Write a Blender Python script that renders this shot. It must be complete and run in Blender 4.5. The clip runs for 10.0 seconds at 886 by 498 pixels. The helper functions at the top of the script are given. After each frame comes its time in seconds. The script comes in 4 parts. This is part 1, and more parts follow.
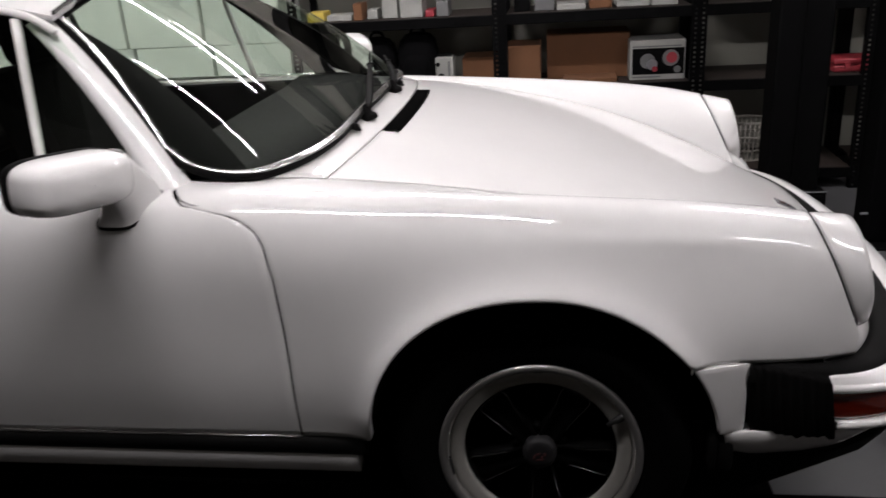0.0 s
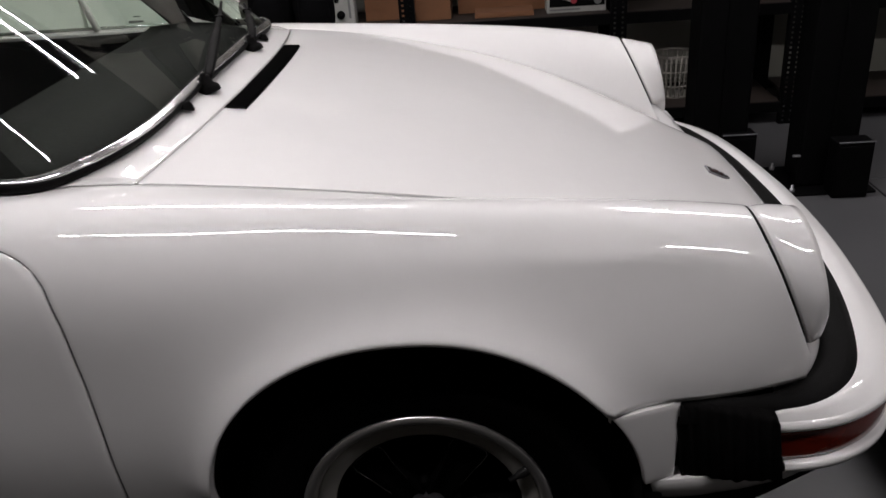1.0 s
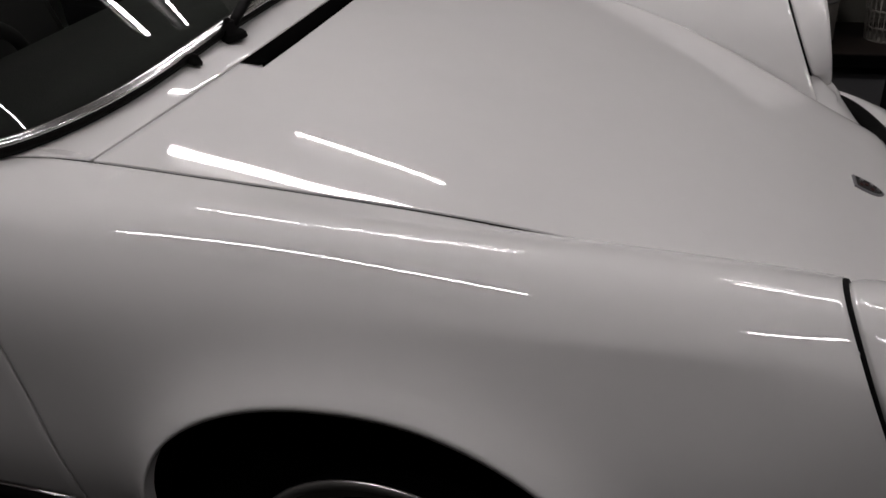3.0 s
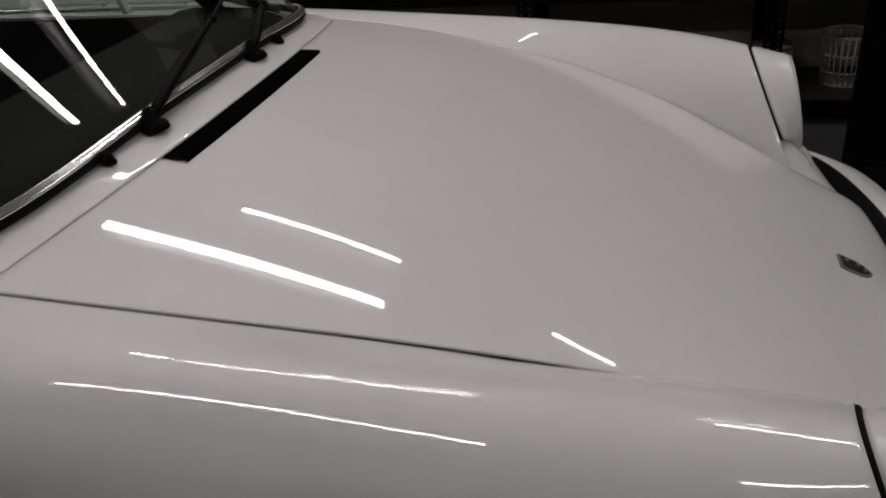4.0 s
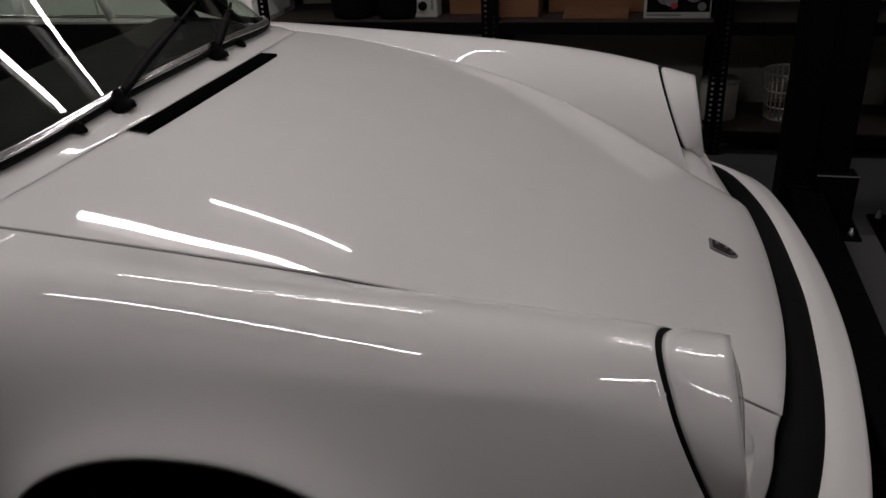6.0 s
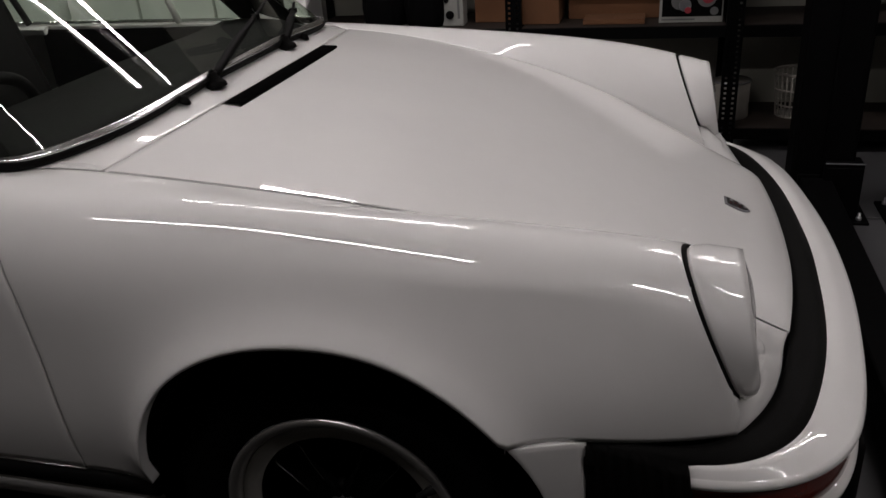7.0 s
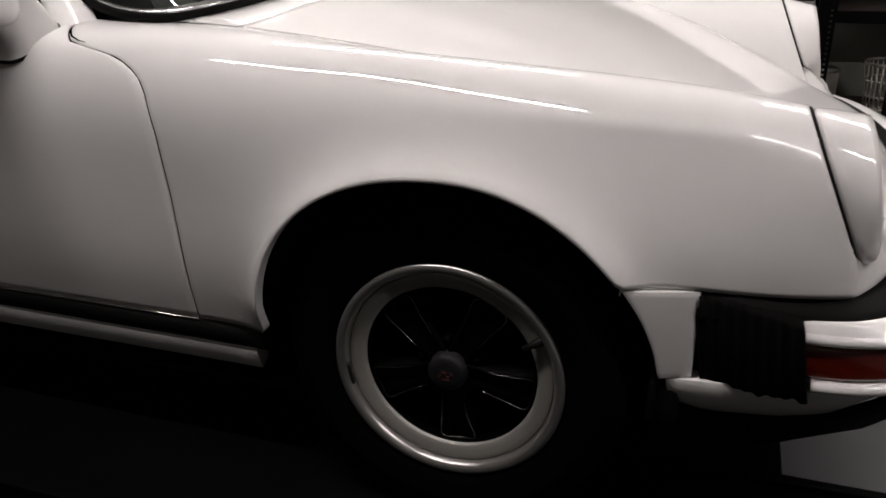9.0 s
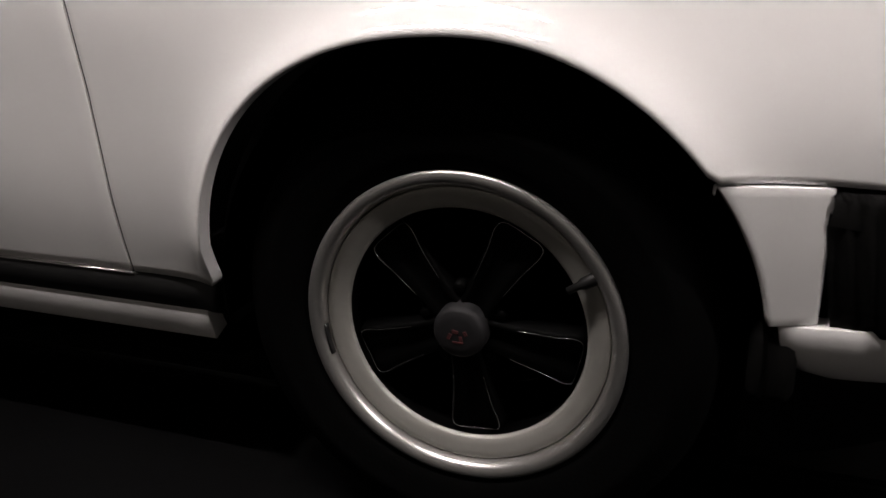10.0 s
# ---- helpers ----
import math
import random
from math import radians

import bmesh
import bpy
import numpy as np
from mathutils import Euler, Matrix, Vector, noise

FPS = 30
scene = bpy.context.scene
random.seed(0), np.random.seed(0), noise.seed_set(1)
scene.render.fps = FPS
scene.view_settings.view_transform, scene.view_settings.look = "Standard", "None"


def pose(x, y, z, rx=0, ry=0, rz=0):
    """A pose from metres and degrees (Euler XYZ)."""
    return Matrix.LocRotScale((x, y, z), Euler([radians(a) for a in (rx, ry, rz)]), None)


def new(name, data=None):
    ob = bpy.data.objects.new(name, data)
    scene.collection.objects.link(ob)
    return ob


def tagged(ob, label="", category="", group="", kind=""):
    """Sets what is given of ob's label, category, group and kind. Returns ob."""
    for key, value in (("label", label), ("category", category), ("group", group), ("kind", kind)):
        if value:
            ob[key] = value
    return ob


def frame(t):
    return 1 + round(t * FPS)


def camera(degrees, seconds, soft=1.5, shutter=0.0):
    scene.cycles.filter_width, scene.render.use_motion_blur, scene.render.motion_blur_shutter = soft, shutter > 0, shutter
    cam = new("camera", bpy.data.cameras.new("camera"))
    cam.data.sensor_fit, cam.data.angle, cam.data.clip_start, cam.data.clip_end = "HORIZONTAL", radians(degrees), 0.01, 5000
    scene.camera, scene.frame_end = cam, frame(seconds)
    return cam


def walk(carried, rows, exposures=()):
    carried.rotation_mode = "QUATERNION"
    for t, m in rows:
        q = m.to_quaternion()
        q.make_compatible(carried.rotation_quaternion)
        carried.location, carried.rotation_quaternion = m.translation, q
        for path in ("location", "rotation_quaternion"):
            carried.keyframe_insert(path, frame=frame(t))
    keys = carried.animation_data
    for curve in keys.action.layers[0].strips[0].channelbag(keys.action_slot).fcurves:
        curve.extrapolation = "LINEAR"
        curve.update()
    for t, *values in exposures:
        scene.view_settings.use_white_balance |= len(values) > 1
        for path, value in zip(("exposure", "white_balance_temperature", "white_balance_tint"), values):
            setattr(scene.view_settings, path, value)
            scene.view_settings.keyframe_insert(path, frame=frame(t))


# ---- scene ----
cam = camera(57.06, 10.0, shutter=0.3)
# seconds, eye (x along the car, y away, z up from the runway), turns
ROWS = [
    (0.0, 0.036, -2.202, 1.312, 69.11, 3.41, 7.09),
    (0.5, 0.074, -1.982, 1.319, 68.08, 3.06, 3.05),
    (1.0, 0.126, -1.796, 1.304, 63.78, 3.92, 1.94),
    (1.5, 0.238, -1.626, 1.312, 62.52, 2.19, 6.75),
    (2.0, 0.321, -1.538, 1.310, 61.84, 2.41, 11.96),
    (3.5, 0.350, -1.358, 1.316, 56.97, 4.58, 16.89),
    (4.0, 0.321, -1.258, 1.324, 60.47, 4.80, 13.29),
    (4.5, 0.306, -1.189, 1.320, 61.26, 4.76, 11.18),
    (5.0, 0.328, -1.232, 1.332, 63.17, 3.97, 12.10),
    (5.5, 0.409, -1.337, 1.327, 63.80, 3.14, 12.55),
    (6.0, 0.490, -1.464, 1.317, 62.96, 2.70, 13.33),
    (7.5, 0.473, -1.854, 1.277, 65.50, 3.86, 14.29),
    (8.0, 0.484, -1.943, 1.207, 65.99, 1.58, 17.55),
    (8.5, 0.488, -1.991, 1.151, 66.01, 1.49, 19.31),
    (9.0, 0.404, -1.912, 1.082, 65.96, 1.53, 18.92),
    (9.5, 0.330, -1.752, 0.940, 64.88, 1.74, 17.77),
    (10.0, 0.315, -1.636, 0.761, 69.59, 2.19, 20.34),
]
EXPOSURES = [(0.0, 1.38, 6440, 10), (0.5, 1.24, 6430, 10), (1.0, 1.03, 6440, 10), (2.0, 0.36, 6470, 10), (3.5, 0.06, 6540, 10), (4.5, -0.27, 6570, 10), (6.0, -0.18, 6640, 10), (7.5, 0.53, 6640, 10), (8.0, 0.82, 6650, 10), (8.5, 1.11, 6660, 10), (9.5, 1.72, 6850, 10), (10.0, 2.25, 6800, 10)]
walk(cam, [(t, pose(x, y, z, rx, ry, rz)) for t, x, y, z, rx, ry, rz in ROWS], EXPOSURES)

# ---- world and lamps ----
world = bpy.data.worlds.new("world")
scene.world = world
world.use_nodes = True
world.node_tree.nodes["Background"].inputs[0].default_value = (0.02, 0.02, 0.022, 1)
world.node_tree.nodes["Background"].inputs[1].default_value = 0.2
FLOOR_Z, CEIL_Z = -0.16, 3.30
TUBE_POWER = 60.0


# ---- materials ----
def material(name, color, rough=0.5, metal=0.0, coat=0.0, var=0.0, scale=8.0, bump=0.0, bump_scale=120.0, dark=None, spec=0.5):
    """A procedural surface: two scales of noise in colour and roughness, and fine relief."""
    m = bpy.data.materials.new(name)
    m.use_nodes = True
    nt = m.node_tree
    b = nt.nodes["Principled BSDF"]
    b.inputs["Roughness"].default_value = rough
    b.inputs["Metallic"].default_value = metal
    b.inputs["Coat Weight"].default_value = coat
    b.inputs["Coat Roughness"].default_value = 0.025
    b.inputs["Specular IOR Level"].default_value = spec
    b.inputs["Base Color"].default_value = (*color, 1)
    tc = nt.nodes.new("ShaderNodeTexCoord")
    if var > 0:
        n1, n2 = nt.nodes.new("ShaderNodeTexNoise"), nt.nodes.new("ShaderNodeTexNoise")
        n1.inputs["Scale"].default_value, n1.inputs["Detail"].default_value = scale, 6
        n2.inputs["Scale"].default_value, n2.inputs["Detail"].default_value = scale * 9, 4
        nt.links.new(tc.outputs["Object"], n1.inputs["Vector"])
        nt.links.new(tc.outputs["Object"], n2.inputs["Vector"])
        add = nt.nodes.new("ShaderNodeMath")
        add.operation = "MULTIPLY_ADD"
        add.inputs[1].default_value = 0.4
        nt.links.new(n2.outputs["Fac"], add.inputs[0])
        nt.links.new(n1.outputs["Fac"], add.inputs[2])
        ramp = nt.nodes.new("ShaderNodeValToRGB")
        lo = dark if dark else tuple(c * (1 - var) for c in color)
        ramp.color_ramp.elements[0].position, ramp.color_ramp.elements[1].position = 0.45, 0.95
        ramp.color_ramp.elements[0].color = (*lo, 1)
        ramp.color_ramp.elements[1].color = (*color, 1)
        nt.links.new(add.outputs[0], ramp.inputs[0])
        nt.links.new(ramp.outputs[0], b.inputs["Base Color"])
        mr = nt.nodes.new("ShaderNodeMapRange")
        mr.inputs[3].default_value, mr.inputs[4].default_value = max(rough - 0.12 * var, 0.02), min(rough + 0.2 * var, 1)
        nt.links.new(n2.outputs["Fac"], mr.inputs[0])
        nt.links.new(mr.outputs[0], b.inputs["Roughness"])
    if bump > 0:
        nb, bp = nt.nodes.new("ShaderNodeTexNoise"), nt.nodes.new("ShaderNodeBump")
        nb.inputs["Scale"].default_value, nb.inputs["Detail"].default_value = bump_scale, 4
        bp.inputs["Strength"].default_value, bp.inputs["Distance"].default_value = bump, 0.002
        nt.links.new(tc.outputs["Object"], nb.inputs["Vector"])
        nt.links.new(nb.outputs["Fac"], bp.inputs["Height"])
        nt.links.new(bp.outputs[0], b.inputs["Normal"])
    return m


def glow(name, color, power):
    m = bpy.data.materials.new(name)
    m.use_nodes = True
    b = m.node_tree.nodes["Principled BSDF"]
    b.inputs["Base Color"].default_value = (0.9, 0.9, 0.9, 1)
    b.inputs["Emission Color"].default_value = (*color, 1)
    b.inputs["Emission Strength"].default_value = power
    return m


def clear_glass(name, tint, rough=0.0):
    m = bpy.data.materials.new(name)
    m.use_nodes = True
    nt = m.node_tree
    nt.nodes.remove(nt.nodes["Principled BSDF"])
    out = nt.nodes["Material Output"]
    tr, gl, mx, lw = (nt.nodes.new("ShaderNodeBsdfTransparent"), nt.nodes.new("ShaderNodeBsdfGlossy"),
                      nt.nodes.new("ShaderNodeMixShader"), nt.nodes.new("ShaderNodeLayerWeight"))
    power, scaled = nt.nodes.new("ShaderNodeMath"), nt.nodes.new("ShaderNodeMath")
    power.operation, scaled.operation = "POWER", "MULTIPLY_ADD"
    tr.inputs[0].default_value = (*tint, 1)
    gl.inputs["Roughness"].default_value = rough
    lw.inputs["Blend"].default_value = 0.5
    power.inputs[1].default_value, scaled.inputs[1].default_value, scaled.inputs[2].default_value = 5.0, 0.9, 0.07
    nt.links.new(lw.outputs["Facing"], power.inputs[0])
    nt.links.new(power.outputs[0], scaled.inputs[0])
    nt.links.new(scaled.outputs[0], mx.inputs[0])
    nt.links.new(tr.outputs[0], mx.inputs[1])
    nt.links.new(gl.outputs[0], mx.inputs[2])
    nt.links.new(mx.outputs[0], out.inputs[0])
    return m


PAINT = material("white paint", (0.80, 0.79, 0.78), 0.5, coat=1.0, var=0.04, scale=3.0, spec=0.2)
ALU_TRIM = material("bright aluminium trim", (0.86, 0.85, 0.84), 0.24, 1.0, var=0.08, scale=30)
CHROME = material("chrome", (0.80, 0.80, 0.80), 0.07, 1.0, var=0.1, scale=30)
RUBBER = material("black rubber", (0.0035, 0.0033, 0.0032), 0.7, var=0.3, scale=20, bump=0.25, bump_scale=400, spec=0.10)
TYRE = material("tyre rubber", (0.0018, 0.0018, 0.0018), 0.85, var=0.35, scale=15, bump=0.3, bump_scale=250, spec=0.04)
WIPER_BLACK = material("matt black wiper", (0.0035, 0.0032, 0.0032), 0.6, var=0.3, scale=40, spec=0.05)
TRIM_BLACK = material("satin black trim", (0.010, 0.010, 0.010), 0.38, var=0.3, scale=25)
UNDER = material("underbody black", (0.002, 0.002, 0.002), 1.0, var=0.4, scale=6, bump=0.3, bump_scale=60, spec=0.01)
FLOOR_BLACK = material("black floor sheeting", (0.0025, 0.0023, 0.0022), 0.95, var=0.5, scale=14, bump=0.5, bump_scale=180, spec=0.015)
BELLOWS = material("perished black rubber", (0.0035, 0.0033, 0.0032), 0.85, var=0.4, scale=40, bump=0.35, bump_scale=300, spec=0.08)
RIM_LIP = material("polished alloy", (0.52, 0.51, 0.49), 0.30, 0.85, var=0.12, scale=14, bump=0.03, bump_scale=300)
RIM_SILVER = material("satin anodised alloy", (0.38, 0.37, 0.34), 0.5, 0.45, var=0.12, scale=12, bump=0.05, bump_scale=300)
SPOKE_BLACK = material("black wheel enamel", (0.0012, 0.0012, 0.0012), 0.55, var=0.3, scale=20, spec=0.04)
SPOKE_EDGE = material("bare spoke edge", (0.34, 0.34, 0.34), 0.15, 1.0, var=0.5, scale=20)
HUB_GREY = material("dull dark cap", (0.012, 0.0115, 0.0125), 0.6, var=0.3, scale=60, spec=0.3)
CABIN = material("black vinyl", (0.0045, 0.0043, 0.0042), 0.7, var=0.3, scale=12, bump=0.4, bump_scale=350, spec=0.15)
AMBER = material("amber lens", (0.13, 0.010, 0.003), 0.22, coat=0.6, var=0.2, scale=40)
GLASS = clear_glass("car glass", (0.84, 0.92, 0.84))
LENS = clear_glass("headlamp glass", (0.9, 0.9, 0.9), 0.05)
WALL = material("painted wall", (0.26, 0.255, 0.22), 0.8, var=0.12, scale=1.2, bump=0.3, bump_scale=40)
# for the unseen walls: dark so that less light bounces onto the car's side
DARK_WALL = material("dark unseen wall", (0.115, 0.11, 0.10), 0.85, var=0.15, scale=1.2, bump=0.3, bump_scale=40)
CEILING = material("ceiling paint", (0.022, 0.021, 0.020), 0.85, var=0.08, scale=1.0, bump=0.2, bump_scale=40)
FLOOR = material("grey floor coating", (0.08, 0.08, 0.083), 0.42, var=0.18, scale=2.0, bump=0.1, bump_scale=90)
STEEL_BLACK = material("black powder coat", (0.0022, 0.0022, 0.0024), 0.55, var=0.4, scale=8, bump=0.15, bump_scale=200, spec=0.06)
STEEL_BARE = material("worn steel", (0.40, 0.40, 0.42), 0.4, 0.9, var=0.3, scale=15)
SHELF_BOARD = material("dark shelf board", (0.022, 0.014, 0.010), 0.7, var=0.4, scale=10, bump=0.2, bump_scale=100)
CARDBOARD = material("brown cardboard", (0.15, 0.064, 0.026), 0.85, var=0.2, scale=6, bump=0.2, bump_scale=150)
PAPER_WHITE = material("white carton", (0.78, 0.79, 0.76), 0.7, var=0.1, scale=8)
DULL_WHITE = material("dull white carton", (0.30, 0.30, 0.28), 0.75, var=0.2, scale=8)
WORN_RED = material("worn red enamel", (0.075, 0.016, 0.016), 0.6, var=0.5, scale=200)
RED = material("red plastic", (0.30, 0.028, 0.04), 0.45, var=0.2, scale=10)
WHITE_PLASTIC = material("white plastic", (0.75, 0.75, 0.72), 0.4, var=0.08, scale=10)
# pale plastic with the shade of the bottom shelf put into its colour
DIMMED_PLASTIC = material("cream plastic dimmed for shelf shade", (0.30, 0.28, 0.25), 0.6, var=0.25, scale=14)
GREY_PLASTIC = material("grey plastic", (0.13, 0.13, 0.13), 0.5, var=0.2, scale=14)
YELLOW_CARD = material("yellow card", (0.55, 0.42, 0.08), 0.7, var=0.2, scale=9)
BLACK_CLOTH = material("black fabric", (0.0025, 0.0025, 0.0028), 0.9, var=0.3, scale=30, bump=0.4, bump_scale=300, spec=0.06)
TUBE = glow("fluorescent tube", (1.0, 0.94, 0.95), TUBE_POWER)


# ---- mesh tools ----
def spl(xs, ys):
    """Natural cubic spline through the given values."""
    xs, ys = np.asarray(xs, float), np.asarray(ys, float)
    n, h = len(xs), np.diff(xs)
    A, r = np.eye(n), np.zeros((n,) + ys.shape[1:])
    for i in range(1, n - 1):
        A[i, i - 1:i + 2] = h[i - 1], 2 * (h[i - 1] + h[i]), h[i]
        r[i] = 6 * ((ys[i + 1] - ys[i]) / h[i] - (ys[i] - ys[i - 1]) / h[i - 1])
    m2 = np.linalg.solve(A, r.reshape(n, -1)).reshape(r.shape)

    def at(x):
        x = np.asarray(x, float)
        i = np.clip(np.searchsorted(xs, x) - 1, 0, n - 2)
        ex = (slice(None),) * x.ndim + (None,) * (ys.ndim - 1)
        hh, a, b = h[i][ex], (xs[i + 1] - x)[ex], (x - xs[i])[ex]
        return (m2[i] * a ** 3 + m2[i + 1] * b ** 3) / (6 * hh) + (ys[i] / hh - m2[i] * hh / 6) * a + (ys[i + 1] / hh - m2[i + 1] * hh / 6) * b
    return at


def curve_pts(pts, n):
    """n points evenly along a smooth line through pts."""
    pts = np.asarray(pts, float)
    d = np.concatenate([[0], np.cumsum(np.linalg.norm(np.diff(pts, axis=0), axis=1))])
    return spl(d, pts)(np.linspace(0, d[-1], n))


def obj(name, verts, faces, mat, parent=None, label="", smooth=True):
    me = bpy.data.meshes.new(name)
    me.from_pydata([tuple(map(float, v)) for v in verts], [], [tuple(map(int, f)) for f in faces])
    me.materials.append(mat)
    if smooth:
        me.polygons.foreach_set("use_smooth", [True] * len(me.polygons))
    me.update()
    ob = new(name, me)
    if parent:
        ob.parent = parent
    return tagged(ob, label)


def part(name, bm, mat, parent=None, label="", smooth=False, m=None):
    if m is not None:
        bmesh.ops.transform(bm, matrix=m, verts=bm.verts)
    me = bpy.data.meshes.new(name)
    bm.to_mesh(me)
    bm.free()
    me.materials.append(mat)
    if smooth:
        me.polygons.foreach_set("use_smooth", [True] * len(me.polygons))
    ob = new(name, me)
    if parent:
        ob.parent = parent
    return tagged(ob, label)


def grid_faces(m, n, wrap=False):
    f = []
    for i in range(m - 1):
        for j in range(n if wrap else n - 1):
            k = (j + 1) % n
            f.append((i * n + j, i * n + k, (i + 1) * n + k, (i + 1) * n + j))
    return f


def sheet(name, P, mat, parent, label="", depth=0.014, edges="lrbt", mirror=False, flip=False, fold=None):
    """A pressed panel from a grid of points, its chosen borders rounded and folded back."""
    P = np.asarray(P, float)

    def normals(Q):
        a, b = np.gradient(Q, axis=0), np.gradient(Q, axis=1)
        n = np.cross(a, b)
        return n / (np.linalg.norm(n, axis=2, keepdims=True) + 1e-12)
    sgn = -1 if flip else 1
    for side in edges:
        N = normals(P) * sgn
        if side in "lr":
            i, k = (0, 1) if side == "l" else (-1, -2)
            t = P[i] - P[k]
        else:
            i, k = (0, 1) if side == "b" else (-1, -2)
            t = P[:, i] - P[:, k]
        t = t / (np.linalg.norm(t, axis=1, keepdims=True) + 1e-12)
        e, nn = (P[i], N[i]) if side in "lr" else (P[:, i], N[:, i])
        if fold and side == "t":
            nn, t = np.zeros_like(nn) - np.array(fold), t * 0
        r1 = e + t * 0.0007 - nn * 0.0004
        r2 = e + t * 0.0011 - nn * 0.0018
        r3 = e + t * 0.0011 - nn * depth
        if side == "l":
            P = np.concatenate([[r3], [r2], [r1], P])
        elif side == "r":
            P = np.concatenate([P, [r1], [r2], [r3]])
        elif side == "b":
            P = np.concatenate([r3[:, None], r2[:, None], r1[:, None], P], 1)
        else:
            P = np.concatenate([P, r1[:, None], r2[:, None], r3[:, None]], 1)
    if mirror:
        P = P * (1, -1, 1)
    f = grid_faces(P.shape[0], P.shape[1])
    if mirror != flip:
        f = [q[::-1] for q in f]
    return obj(name, P.reshape(-1, 3), f, mat, parent, label)


def frames_along(path, up=(0, 0, 1), closed=False):
    path = np.asarray(path, float)
    t = (np.roll(path, -1, 0) - np.roll(path, 1, 0)) if closed else np.gradient(path, axis=0)
    t = t / np.linalg.norm(t, axis=1, keepdims=True)
    s = np.cross(t, np.broadcast_to(up, t.shape))
    s = s / (np.linalg.norm(s, axis=1, keepdims=True) + 1e-12)
    u = np.cross(s, t)
    return path, s, u


def sweep(name, path, prof, mat, parent=None, label="", up=(0, 0, 1), closed=False, mirror=False, scale=None):
    """A closed profile (side, up) carried along a path."""
    p, s, u = frames_along(path, up, closed)
    prof = np.asarray(prof, float)
    sc = np.ones(len(p)) if scale is None else np.asarray(scale)
    V = p[:, None] + sc[:, None, None] * (prof[None, :, 0, None] * s[:, None] + prof[None, :, 1, None] * u[:, None])
    m, n = V.shape[:2]
    f = grid_faces(m, n, True)
    if closed:
        f += [((m - 1) * n + j, (m - 1) * n + (j + 1) % n, (j + 1) % n, j) for j in range(n)]
    else:
        f += [tuple(range(n))[::-1], tuple((m - 1) * n + j for j in range(n))]
    V = V.reshape(-1, 3)
    if mirror:
        V = V * (1, -1, 1)
    else:
        f = [q[::-1] for q in f]
    return obj(name, V, f, mat, parent, label)


def circle_prof(r, n=10, ry=None):
    a = np.linspace(0, 2 * np.pi, n, endpoint=False)
    return np.stack([r * np.cos(a), (ry or r) * np.sin(a)], 1)


def box_prof(w, h, b=0.004):
    return [(-w / 2 + b, -h / 2), (w / 2 - b, -h / 2), (w / 2, -h / 2 + b), (w / 2, h / 2 - b), (w / 2 - b, h / 2), (-w / 2 + b, h / 2), (-w / 2, h / 2 - b), (-w / 2, -h / 2 + b)]


def lathe(name, prof, mat, parent=None, label="", n=64, m=None):
    """Profile (radius, height) turned round the local z axis."""
    a = np.linspace(0, 2 * np.pi, n, endpoint=False)
    V = np.array([[(r * math.cos(q), r * math.sin(q), h) for q in a] for r, h in prof]).reshape(-1, 3)
    if m is not None:
        V = np.array([m @ Vector(v) for v in V])
    return obj(name, V, grid_faces(len(prof), n, True), mat, parent, label)


def box_bm(x0, x1, y0, y1, z0, z1, bevel=0.004):
    bm = bmesh.new()
    bmesh.ops.create_cube(bm, size=1)
    bmesh.ops.transform(bm, matrix=Matrix.Translation(((x0 + x1) / 2, (y0 + y1) / 2, (z0 + z1) / 2)) @ Matrix.Diagonal((x1 - x0, y1 - y0, z1 - z0, 1)), verts=bm.verts)
    if bevel > 0:
        bmesh.ops.bevel(bm, geom=bm.edges[:], offset=bevel, segments=2, affect="EDGES", profile=0.5)
    return bm


def box(name, b, mat, parent=None, label="", bevel=0.004, m=None):
    return part(name, box_bm(*b, bevel=bevel), mat, parent, label, m=m)


def thing(name, label, category, group="", at=(0, 0, 0)):
    e = new(name)
    e.empty_display_size = 0.1
    e.location = at
    return tagged(e, label, category, group)


# ---- room ----
X0, X1, Y0, Y1 = -5.0, 5.0, -5.5, 3.06
floor = tagged(box("floor", (X0, X1, Y0, Y1, FLOOR_Z - 0.1, FLOOR_Z - 0.004), UNDER, bevel=0), "light grey garage floor of large slabs with narrow joints", "floor", kind="structure")
tagged(box("wall_north", (X0, X1, Y1, Y1 + 0.12, FLOOR_Z, CEIL_Z), WALL, bevel=0), "pale painted garage wall behind the shelving", "wall", kind="structure")
# three walls out of view, darkened to limit bounce light
tagged(box("wall_south", (X0, X1, Y0 - 0.12, Y0, FLOOR_Z, CEIL_Z), DARK_WALL, bevel=0), "unseen garage wall, kept dark to cut bounce light", "wall", kind="structure")
tagged(box("wall_east", (X1, X1 + 0.12, Y0, Y1, FLOOR_Z, CEIL_Z), DARK_WALL, bevel=0), "unseen garage wall, kept dark to cut bounce light", "wall", kind="structure")
tagged(box("wall_west", (X0 - 0.12, X0, Y0, Y1, FLOOR_Z, CEIL_Z), DARK_WALL, bevel=0), "unseen garage wall, kept dark to cut bounce light", "wall", kind="structure")
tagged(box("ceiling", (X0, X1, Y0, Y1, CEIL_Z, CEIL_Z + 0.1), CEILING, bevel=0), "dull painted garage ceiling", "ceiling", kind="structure")


